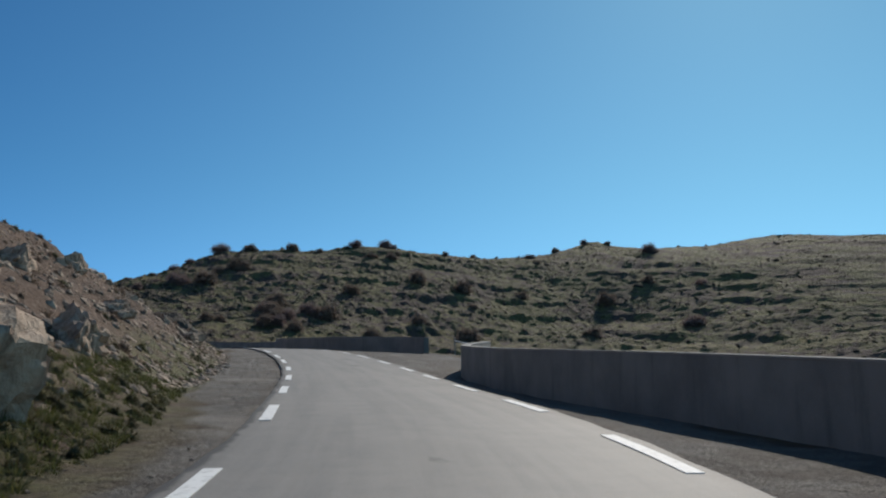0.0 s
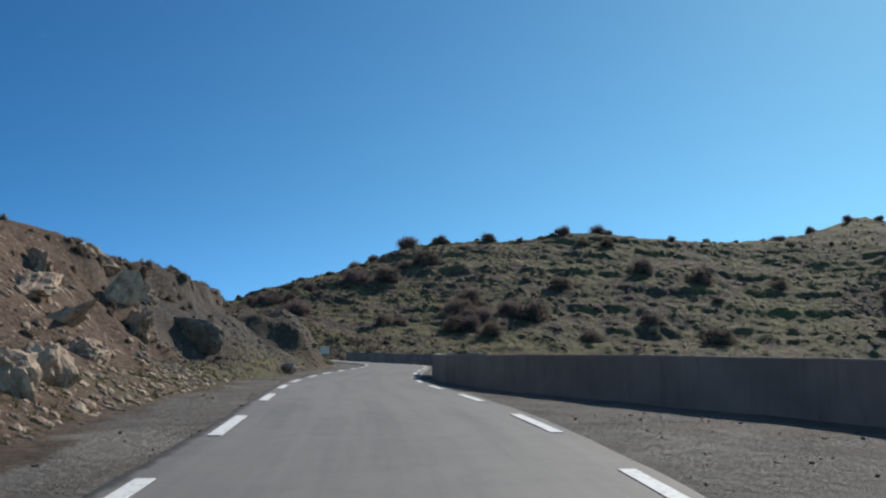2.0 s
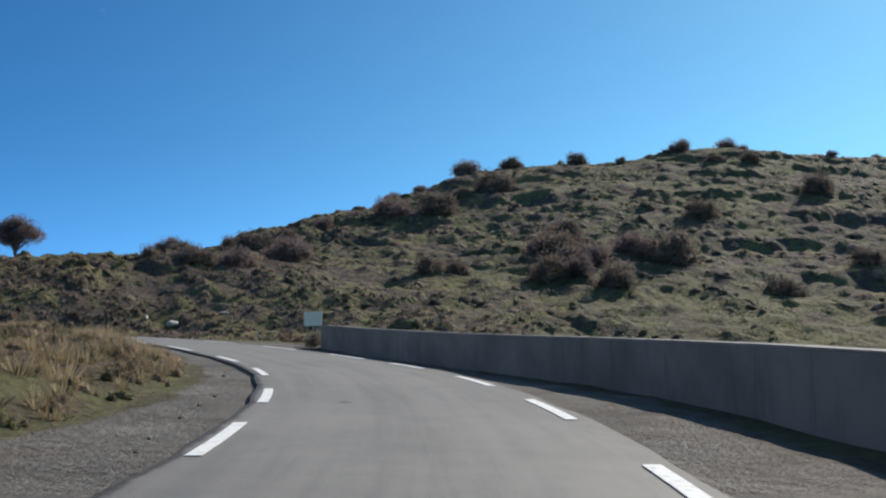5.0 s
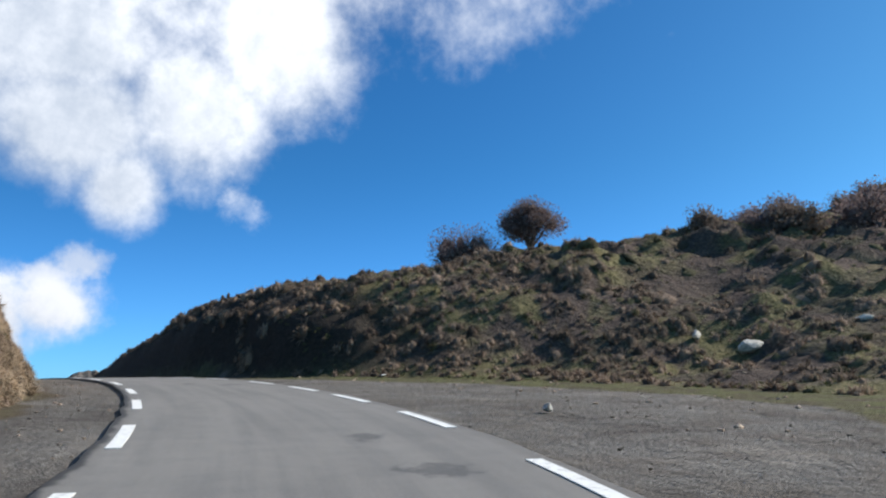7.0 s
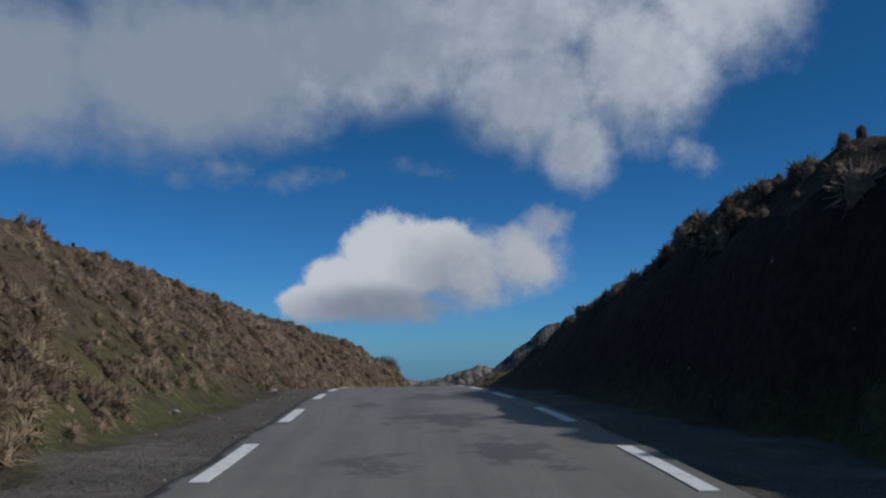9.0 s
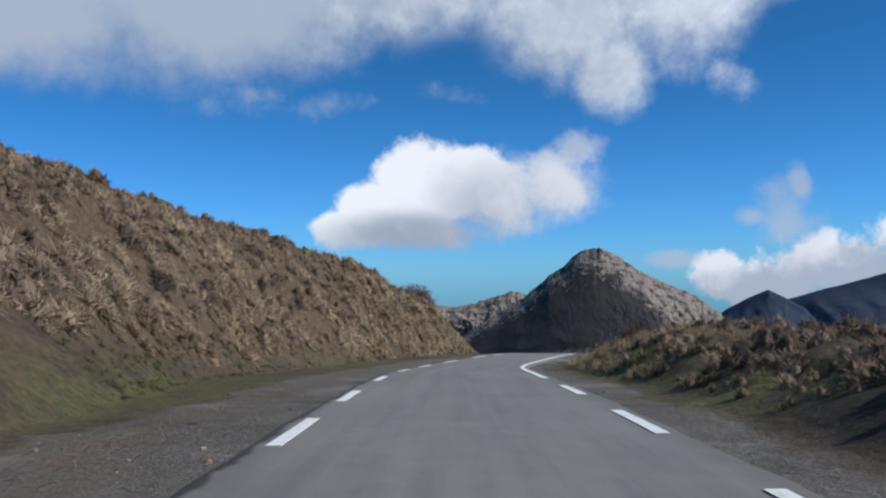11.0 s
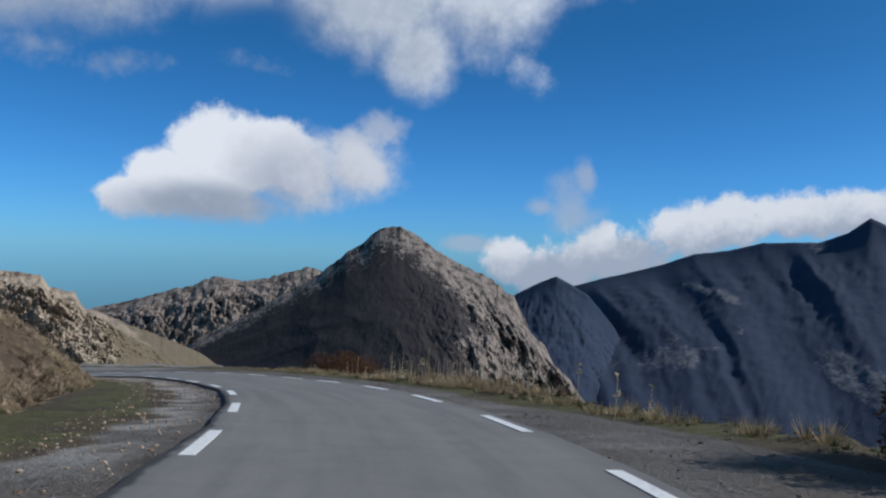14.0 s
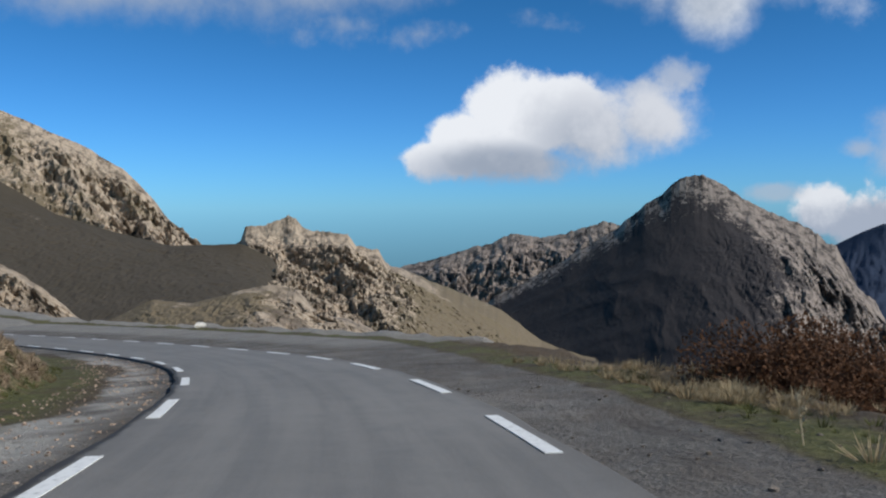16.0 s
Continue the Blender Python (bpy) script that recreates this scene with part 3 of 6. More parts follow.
def on_road(s, d=0.0, up=0.0):
    """Places at s metres along the road, d to its right."""
    s, d = np.broadcast_arrays(np.asarray(s, float), np.asarray(d, float))
    t = np.interp(s, GRID, _turn)
    return np.stack([np.interp(s, GRID, _x) + np.cos(t) * d, np.interp(s, GRID, _y) + np.sin(t) * d, np.interp(s, GRID, _z) + up], -1)


def to_road(x, y):
    """The nearest station, the distance to the right and the road's height there."""
    s, d = np.empty(len(x)), np.empty(len(x))
    for a in range(0, len(x), 20000):
        px, py = x[a : a + 20000], y[a : a + 20000]
        k = ((px[:, None] - _x) ** 2 + (py[:, None] - _y) ** 2).argmin(1)
        dx, dy, t = px - _x[k], py - _y[k], _turn[k]
        s[a : a + 20000] = GRID[k] + np.clip(-np.sin(t) * dx + np.cos(t) * dy, -0.6, 0.6)
        side = np.cos(t) * dx + np.sin(t) * dy
        d[a : a + 20000] = np.where(side >= 0, 1, -1) * np.hypot(dx, dy)
    near = np.abs(d) < 3000
    t = np.interp(s, GRID, _turn)
    dd = np.cos(t) * (x - np.interp(s, GRID, _x)) + np.sin(t) * (y - np.interp(s, GRID, _y))
    d = np.where(np.abs(d) < 40, np.where(near, dd, d), d)
    return s, d, np.interp(s, GRID, _z)


# cross-sections: station, then the toe of the bank and three points up it (distance, height)
LEFT = np.array([
    (-20, 5.0, 0, 9.0, 2.2, 13.0, 4.8, 30, 12), (0, 3.9, 0, 8.6, 2.1, 13.0, 4.8, 30, 13), (14, 4.2, 0, 9.0, 2.3, 13.4, 5.0, 30, 13), (30, 5.8, 0, 9.5, 2.4, 14.0, 5.2, 30, 13),
    (60, 5.0, 0, 10.2, 2.4, 15.5, 6.0, 30, 12), (80, 5.2, 0, 8.7, 1.5, 14.5, 6.4, 26, 8.4), (88, 5.0, 0, 8.2, 1.6, 13.4, 6.8, 25, 7.8), (93, 5.0, 0, 8.0, 2.4, 12.2, 6.6, 24, 7.4), (98, 5.2, 0, 8.2, 3.2, 11.4, 6.3, 23, 7.0),
    (103.5, 5.2, 0, 8.4, 2.6, 11.2, 5.6, 22, 6.0), (105.4, 5.1, 0, 8.0, 2.2, 10.5, 4.0, 20, 4.6), (107, 4.9, 0, 6.2, 2.6, 8.0, 4.7, 20, 4.9), (110, 4.9, 0, 6.0, 2.7, 7.8, 4.8, 20, 4.8), (113, 5.0, 0, 6.6, 2.6, 8.6, 4.6, 20, 4.8),
    (116, 5.8, 0, 7.7, 1.8, 11.5, 5.0, 20, 6),
    (123, 6.0, 0, 8.5, 1.4, 12.5, 3.4, 22, 4.5), (131, 4.9, 0, 7.0, 0.7, 11.0, 1.5, 24, 1.8), (145, 4.3, 0, 6.3, 0.5, 11.0, 0.6, 24, -0.5),
    (165, 4.6, 0, 7.0, 0.3, 12.0, 0.4, 22, 0.5), (173, 5.5, 0, 7.0, 0.9, 9.5, 2.2, 18, 3), (180, 5.1, 0, 6.3, 2.0, 8.5, 4.6, 18, 6),
    (190, 4.9, 0, 6.2, 2.5, 8.6, 5.6, 18, 8.0), (200, 4.8, 0, 6.5, 2.5, 9.0, 5.4, 19, 7.8), (210, 4.8, 0, 7.0, 2.1, 10.0, 4.5, 20, 6.8), (225, 4.8, 0, 6.6, 1.8, 9.2, 3.5, 18, 6.2),
    (245, 6.5, 0, 8.5, 1.8, 11.5, 4.0, 22, 8.2), (262, 8.2, 0, 10.2, 2.2, 14.0, 6.0, 24, 11), (275, 8.0, 0, 10.2, 2.0, 14.5, 6.5, 24, 11),
    (290, 7.6, 0, 10.4, 3.1, 14.2, 7.0, 26, 10.5), (300, 6.0, 0, 8.5, 2.7, 12.0, 5.2, 24, 8.2), (308, 5.8, 0, 8.0, 2.3, 11.0, 4.3, 22, 6.0),
    (315, 6.6, 0, 8.8, 1.3, 11.5, 2.3, 22, 2.5), (326, 7.5, 0, 9.0, 0.4, 12.0, 1.0, 22, 1), (345, 6.2, 0, 8.5, 2.4, 12.0, 4.6, 22, 6),
    (360, 6.0, 0, 8.5, 2.8, 12.0, 4.6, 22, 6), (375, 6.0, 0, 8.5, 1.0, 12.0, 1.6, 22, 2), (440, 6.0, 0, 8.5, 0.4, 12.0, 0.6, 22, 1)])
RIGHT = np.array([
    (-20, 7.6, 0, 9.0, -1.0, 14.0, -4.0, 30, -6), (4, 6.4, 0, 8.0, -1.0, 13.0, -4.0, 30, -6), (20, 4.4, 0, 6.5, -1.0, 12.0, -4.0, 30, -6), (32, 4.6, 0, 6.5, -1.0, 12.0, -4.0, 30, -6), (44, 9.0, 0, 11.0, -0.3, 16.0, -2.5, 35, -5),
    (60, 10.5, 0, 12.5, -0.3, 17.0, -2.5, 35, -5), (76, 5.2, 0, 7.0, -0.6, 14.0, -4.0, 35, -6), (95, 5.6, 0, 7.5, -1.0, 14.0, -3.0, 30, -4),
    (128, 5.4, 0, 7.3, -1.0, 13.5, -2.5, 29, -3), (140, 4.2, 0, 6.5, -1.0, 13.0, -2.0, 28, -1.5), (152, 5.0, 0, 7.5, -0.7, 14.0, -1.2, 28, -0.5), (160, 9.0, 0, 16.0, -0.5, 26.0, -1.3, 38, 0.8),
    (172, 16.0, 0, 22.0, 0.1, 28.0, 0.4, 40, 4), (185, 14.0, 0, 20.0, 0.5, 24.0, 2.2, 38, 7), (193, 9.5, 0.1, 12.5, 1.8, 17.0, 4.2, 34, 8.5),
    (200, 6.8, 0, 8.6, 3.0, 12.0, 5.2, 30, 8.2), (210, 4.9, 0, 6.2, 3.3, 8.8, 5.0, 28, 8.0), (220, 4.6, 0, 6.0, 2.9, 9.4, 5.2, 26, 7.6),
    (230, 4.3, 0, 6.0, 2.1, 9.6, 3.8, 24, 5), (240, 4.2, 0, 6.3, 1.3, 9.6, 1.9, 20, 1.6), (250, 4.4, 0, 7.2, 0.8, 10.0, 1.0, 17, -1),
    (265, 4.3, 0, 7.8, 1.1, 10.5, 1.5, 17, -1), (280, 4.2, 0, 7.8, 1.15, 10.5, 1.35, 17, -2), (292, 4.6, 0, 8.0, 1.05, 12.0, 1.0, 19, -0.6),
    (300, 5.2, 0, 7.5, 0.7, 12.0, 0.5, 19, -0.8), (308, 6.5, 0, 8.0, -0.2, 11.0, -1.0, 19, -5), (320, 4.8, 0, 6.8, 0.0, 8.4, -2.0, 18, -12),
    (345, 5.6, 0, 7.4, 0.0, 9.5, -2.2, 20, -13), (360, 6.5, 0, 10.0, -0.3, 13.5, -3.0, 24, -13), (378, 10.0, 0, 14.0, -0.2, 18.0, -1.5, 30, -8),
    (440, 12.0, 0, 16.0, -0.2, 20.0, -1.5, 32, -8)])


def section(s, d):
    """Height over the road of the banks beside it, the toe's distance and the outermost one's."""
    out, toe, last = np.zeros(len(s)), np.zeros(len(s)), np.zeros(len(s))
    for table, sign in ((LEFT, -1), (RIGHT, 1)):
        pick = (d * sign) >= 0
        ss, dd = s[pick], np.abs(d[pick])
        near = [np.interp(ss, table[:, 0], table[:, c]) for c in (1, 3, 5, 7)]
        high = [np.interp(ss, table[:, 0], table[:, c]) for c in (2, 4, 6, 8)]
        z = high[0] * step(dd, 2.4, near[0])
        for k in range(3):
            z = z + (high[k + 1] - high[k]) * np.clip((dd - near[k]) / (near[k + 1] - near[k]), 0, 1)
        out[pick], toe[pick], last[pick] = z, near[0], near[3]
    return out, toe, last


# the hills beyond the banks
HILLS = np.array([
    (-107, 209, 24), (-104.6, 194.2, 25.5), (-107.3, 189, 23.6), (-97, 186, 21.8), (-53, 195, 20), (-61, 219, 25.5), (-73, 284, 52), (-29, 294, 56), (-19, 304, 58.5),
    (60, 340, 66.2), (150, 380, 78), (-92, 246, 37), (-200, 215, -26), (-240, 222, -42), (-290, 215, -52), (-335, 185, -48), (-165, 220, -8), (-44, 180, 12.5), (4, 225, 19), (50, 260, 26), (0, 150, 2), (60, 150, -2), (60, 60, -10), (40, -30, -12),
    (130, 100, -12), (-130, 240, 22), (-155, 210, 10), (-100, 320, 38), (-60, 350, 40), (40, 400, 50), (150, 260, 36), (230, 300, 54), (220, 200, 14), (260, 400, 82), (-80, 100, 17),
    (-110, 120, 24), (-150, 125, 26), (-60, 40, 24), (-70, -20, 26), (-190, 135, 20), (-235, 130, 8), (-290, 110, -6)])
_st = np.arange(-15, 430, 16.0)
_ctrl = [HILLS]
for table, sign in ((LEFT, -1), (RIGHT, 1)):
    dist = np.interp(_st, table[:, 0], table[:, 7])
    p = on_road(_st, sign * dist)
    p[:, 2] += np.interp(_st, table[:, 0], table[:, 8])
    s2, d2, _ = to_road(p[:, 0], p[:, 1])
    _ctrl.append(p[np.abs(np.abs(d2) - dist) < 2.0])
CTRL = np.concatenate(_ctrl)
_r = np.hypot(CTRL[:, None, 0] - CTRL[None, :, 0], CTRL[:, None, 1] - CTRL[None, :, 1])
_n = len(CTRL)
_A = np.zeros((_n + 1, _n + 1))
_A[:_n, :_n], _A[:_n, _n], _A[_n, :_n] = _r - 2.0 * np.eye(_n), 1, 1
WEIGHT = np.linalg.solve(_A, np.r_[CTRL[:, 2], 0])


def cushions(x, y, cell, seed):
    """Low domes of cushion plants packed side by side: height 0 to 1 and a tone of each plant's own."""
    u, v = x / cell, y / cell
    iu, iv = np.floor(u), np.floor(v)
    near, tone = np.full(len(x), 9.0), np.zeros(len(x))
    for a in (-1, 0, 1):
        for b in (-1, 0, 1):
            h, k = lattice(iu + a, iv + b, seed), lattice(iu + a, iv + b, seed + 1)
            r = ((iu + a + 0.15 + 0.7 * h - u) ** 2 + (iv + b + 0.15 + 0.7 * k - v) ** 2) * (0.8 + 0.9 * k)
            closer = r < near
            near, tone = np.where(closer, r, near), np.where(closer, (h * 7.3 + k * 3.1) % 1.0, tone)
    return np.clip(1 - near / 0.62, 0, 1) ** 0.7, tone


def plant_cover(x, y, s, d, toe, z, zr):
    """How tall the cushion plants stand on the ground."""
    ad = np.abs(d)
    right = d > 0
    lift = z - zr
    hill = 0.62 * step(d, 17, 24) * (1 - step(ad, 190, 260)) * (s < 246)
    cut = right * step(s, 184, 196) * (1 - step(s, 238, 248)) * 0.45 * step(ad, toe + 0.3, toe + 1.5)
    hump = right * step(s, 246, 252) * (1 - step(s, 304, 310)) * 0.42 * step(ad, toe + 0.2, toe + 1.5)
    upper = (~right) * step(s, 168, 176) * (1 - step(s, 240, 250)) * 0.42 * step(lift + 1.4 * fbm(x / 6, y / 6, 2, 91), 1.3, 2.6)
    dry = (~right) * step(s, 240, 252) * (1 - step(s, 312, 318)) * 0.60 * step(ad, toe + 1.0, toe + 3.2)
    last = (~right) * step(s, 312, 320) * 0.40 * step(ad, toe + 0.2, toe + 2.0)
    first = (~right) * (1 - step(s, 70, 82)) * 0.22 * step(ad, toe + 0.4, toe + 2.5)
    cover = hill + cut + hump + upper + dry + last + first
    dome, _ = cushions(x + 0.5 * fbm(x / 1.4, y / 1.4, 2, 71), y, 1.7, 5)
    small, _ = cushions(x, y, 0.95, 15)
    patchy = step(fbm(x / 5.5, y / 5.5, 4, 23, 0.6), -0.14, 0.12)
    return cover * ((0.12 + 0.88 * patchy) * (dome + 0.42 * small) - 0.42)


def ledges(x, y, z, d, s):
    """Turf steps across the hillside: short steep faces between gentler treads."""
    out = np.zeros(len(x))
    for tall, share, seed in ((6.4, 0.20, 61), (2.3, 0.17, 67)):
        f = (z + 5.5 * fbm(x / 24, y / 24, 4, seed, 0.6)) / tall
        f = f - np.floor(f)
        out = out + tall * share * (step(f, 0.0, 0.24) - f - 0.3) * step(fbm(x / 19, y / 11, 3, seed + 2), -0.04, 0.14)
    return out * step(d, 20, 30) * step(s, 60, 100) * (s < 246)


def land(x, y):
    """Height of the ground with the station, the distance from the road and the toe of its bank."""
    s, d, zr = to_road(x, y)
    prof, toe, last = section(s, d)
    hill = np.zeros(len(x))
    for a in range(0, len(x), 20000):
        px, py = x[a : a + 20000], y[a : a + 20000]
        r = np.hypot(px[:, None] - CTRL[:, 0], py[:, None] - CTRL[:, 1])
        hill[a : a + 20000] = r @ WEIGHT[:_n] + WEIGHT[_n]
    west = step(-x, 260, 1300)
    south = step(-y, 0, 600)
    beyond = -30 - 430 * west - 60 * south - 60 * step(y, 450, 1500) - 60 * step(x, 200, 900)
    beyond = beyond + 40 * fbm(x / 260, y / 260, 4, 5)
    reach = np.maximum(x - 260, 0) + np.maximum(-300 - x, 0) + np.maximum(y - 430, 0) + np.maximum(-40 - y, 0)
    hill = hill + (beyond - hill) * step(reach, 0, 160)
    ad = np.abs(d)
    w = step(ad, last * 0.8, last + 14)
    z = (zr + prof) * (1 - w) + hill * w
    rough = step(ad, toe - 0.5, toe + 3.0)
    z = z + rough * ((0.8 + 0.9 * step(s, 244, 256) * step(-s, -316, -306) * (d < 0)) * fbm(x / 3.1, y / 3.1, 4, 2) + 0.5 * fbm(x / 1.1, y / 1.1, 2, 8)) + step(ad, 18, 60) * 2.4 * fbm(x / 19, y / 19, 4, 3)
    z = z + ledges(x, y, z, d, s)
    # shale face of the cutting: runnels leaning with the fall, under a rim of turf that overhangs a little
    face = step(s, 72, 84) * (1 - step(s, 114, 120)) * step(-d, 6.0, 8.0) * (1 - step(-d, 13.5, 16.5))
    runnel = np.abs(fbm((s + 0.42 * d) / 3.6 + 0.5 * fbm(s / 5, d / 5, 2, 14), d / 22.0, 3, 12, 0.55))
    z = z - face * (3.4 * np.clip(0.26 - runnel, 0, 1) + 0.7 * np.abs(fbm(s / 1.1, d / 1.6, 3, 13)))
    rise = z - zr + 1.1 * fbm(s / 5.5, d / 9, 3, 17)
    brow = step(s, 78, 88) * (1 - step(s, 105, 109)) * step(-d, 8.5, 10.0) * (1 - step(-d, 15, 20))
    z = z + brow * 1.25 * (step(rise, 4.6, 5.0) - step(rise, 2.8, 6.2))
    z = z + plant_cover(x, y, s, d, toe, z, zr)
    z = z + 0.07 * fbm(x / 1.6, y / 1.6, 3, 6) * step(ad, 2.3, 3.2)
    return z, s, d, toe


def marks_of(x, y, s, d, toe, z):
    ad = np.abs(d)
    inner_bend = step(s, 306, 312) * step(-s, -392, -380) * (d < 0)
    toe = np.where(inner_bend > 0.5, np.minimum(toe, 4.7), np.where((d < 0) & (s > 246), np.minimum(toe, np.interp(s, (246, 275, 295, 312), (6.0, 6.0, 4.9, 4.7))), toe))
    gravel = 1 - step(ad + 1.6 * fbm(x / 2.5, y / 2.5, 3, 31), toe - 1.3, toe + 0.1)
    yard = step(s, 366, 378) * step(d, 2, 3) * (1 - step(d, 20, 26))
    gravel = np.maximum(gravel, yard)
    broken = inner_bend * step(ad, 2.9, 3.5)
    pale = broken * step(fbm(x / 0.8, y / 0.8, 4, 83), -0.2, 0.1)
    verge = step(ad, toe - 1.5, toe) * (1 - step(ad, toe + 1.0, toe + 3.0))
    right_hill = np.maximum(step(d, 18, 40), step(d, 9, 15) * step(s, 158, 166) * step(-s, -246, -236))
    meadow = 0.6 * step(fbm(x / 24, y / 24, 4, 21), -0.05, 0.12) * step(d, 30, 50)
    inner = step(s, 176, 186) * step(s, 232, 224) * step(-d, 5.0, 6.5) * step(-d, 11, 8.5)
    green = np.clip(0.9 * verge * (1 - step(s, 286, 296) * step(-d, 5.8, 6.6)) * step(fbm(s / 9, d / 30, 2, 44), -0.15, 0.1) + meadow + 0.12 * inner + 1.0 * step(s, 300, 312) * step(-d, 4.2, 5.0) * step(-d, 7.2, 6.0), 0, 1)
    strip = (d > 0) * step(s, 158, 164) * (1 - step(s, 196, 204)) * step(ad + 1.2 * fbm(x / 3, y / 3, 3, 33), toe - 5.0, toe - 3.6) * (1 - step(ad, toe + 0.4, toe + 1.6)) + (d > 0) * step(s, 314, 322) * step(ad, toe - 1.0, toe - 0.3) * (1 - step(ad, toe + 0.8, toe + 1.6))
    green = np.clip(np.maximum(green, strip), 0, 1)
    gravel = gravel * (1 - 0.85 * strip)
    shale = np.clip(step(s, 82, 91) * (1 - step(s, 112, 118)) * step(-d, 5.5, 8.0) * (1 - step(-d, 12.5, 15)) * (0.8 + fbm(x / 3, y / 3, 3, 9)), 0, 1)
    heathy = (1 - strip) * np.clip(np.maximum(right_hill * 1.2 * step(s, 236, 226), step(ad, 30, 70)), 0, 1)
    stony = np.clip(step(s, 104, 90) * step(-d, toe - 1.0, toe + 0.6) * (1.0 - 0.5 * step(-d, 14, 20)), 0, 1)
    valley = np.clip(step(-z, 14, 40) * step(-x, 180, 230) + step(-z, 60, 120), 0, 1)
    dirt = (d < 0) * step(s, 232, 248) * (1 - step(s, 296, 306)) * step(ad, 2.9, 4.2) + 0.5 * (d < 0) * step(s, 176, 190) * (1 - step(s, 232, 248))
    dry = (d < 0) * step(s, 170, 178) * (0.45 + 0.4 * step(s, 236, 250)) * step(ad, np.where(s > 304, 6.6, toe + 0.2 + 1.3 * step(s, 246, 256)), np.where(s > 304, 8.0, toe + 1.8 + 1.6 * step(s, 246, 256))) + (d > 0) * step(s, 246, 252) * 0.35 * step(ad, toe, toe + 1.0) * (1 - step(s, 350, 380))
    dry = dry + (d < 0) * step(s, 118, 126) * (1 - step(s, 164, 172)) * 0.6 * step(ad, 4.2, 5.6)
    # where the cut bank's face gets its painted shade
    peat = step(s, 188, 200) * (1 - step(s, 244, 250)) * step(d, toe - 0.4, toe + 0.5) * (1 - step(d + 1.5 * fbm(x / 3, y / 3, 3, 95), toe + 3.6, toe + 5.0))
    pale = np.maximum(pale, 0.4 * yard * step(s, 370, 378) * step(d, 5.0, 7.0))
    _, tone = cushions(x + 0.5 * fbm(x / 1.4, y / 1.4, 2, 71), y, 1.7, 5)
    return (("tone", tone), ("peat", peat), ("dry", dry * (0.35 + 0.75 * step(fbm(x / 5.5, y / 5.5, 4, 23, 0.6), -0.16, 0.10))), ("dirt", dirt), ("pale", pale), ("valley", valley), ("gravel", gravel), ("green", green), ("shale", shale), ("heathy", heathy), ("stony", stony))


# ---------------------------------------------------------------- ground, one sheet to the horizon
def axis(lo, hi, fine_step, far):
    inner = np.arange(lo, hi + 0.1, fine_step)
    grow = np.cumsum(fine_step * 1.16 ** np.arange(1, 60))
    grow = grow[grow < far]
    return np.r_[(lo - grow)[::-1], inner, hi + grow]


gx = np.unique(np.r_[axis(-380, 110, 1.6, 4300), np.arange(-125, 50, 0.8)].round(3))
gy = np.unique(np.r_[axis(-40, 370, 1.6, 4300), np.arange(165, 300, 0.8)].round(3))
mx, my = (a.ravel() for a in np.meshgrid(gx, gy, indexing="ij"))
gz, gs, gd_, gtoe = land(mx, my)
sink = 0.5 * (1 - step(np.abs(gd_), 20.4, 22.4)) * step(gs, -20.5, -19.5) * (1 - step(gs, 439.5, 440.5))
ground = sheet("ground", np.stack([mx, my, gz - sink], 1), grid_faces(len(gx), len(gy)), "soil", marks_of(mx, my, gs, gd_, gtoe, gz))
tagged(ground, "brown mountain soil with dry grass and green turf", "ground", kind="structure")

# verges in finer mesh beside the asphalt
for sign, word in ((-1, "inner"), (1, "outer")):
    vs = np.arange(-20, 440.1, 0.5)
    vd = np.r_[2.30, 2.46, 2.60, np.arange(2.9, 8, 0.33), np.arange(8, 14, 0.45), np.arange(14, 24, 0.6)]
    a, b = (q.ravel() for q in np.meshgrid(vs, vd * sign, indexing="ij"))
    p = on_road(a, b)
    z, s2, d2, toe2 = land(p[:, 0], p[:, 1])
    z = z - 0.075 - 0.3 * step(np.abs(b), 22.2, 23.3) + 0.03 * fbm(p[:, 0] / 0.35, p[:, 1] / 0.35, 2, 77)
    p[:, 2] = z
    f = grid_faces(len(vs), len(vd))
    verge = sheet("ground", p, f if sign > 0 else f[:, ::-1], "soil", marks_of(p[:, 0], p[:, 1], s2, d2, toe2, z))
    tagged(verge, "gravel verge rising into a grassy earth bank", "ground", kind="structure")

# ---------------------------------------------------------------- asphalt and its markings
rs = np.arange(-20, 440.1, 0.8)
rd = np.array([-2.665, -2.65, -2.64, -2.3, -1.6, -0.9, 0.0, 0.9, 1.6, 2.3, 2.64, 2.65, 2.665])
a, b = (q.ravel() for q in np.meshgrid(rs, rd, indexing="ij"))
ragged = np.where(np.abs(b) > 2.5, 0.16 * fbm(a / 1.3, np.sign(b) * 7, 3, 15), 0)
p = on_road(a, b + ragged, 0.0)
p[:, 2] += np.where(np.abs(b) > 2.66, -0.22, 0.0) + 0.012 * fbm(p[:, 0] / 2.2, p[:, 1] / 2.2, 2, 19)
road = sheet("road", p, grid_faces(len(rs), len(rd))[:, ::-1], "asphalt", (("across", b), ("along", a)))
road.data.flip_normals()
tagged(road, "narrow grey asphalt mountain road with worn surface", "road", kind="structure")


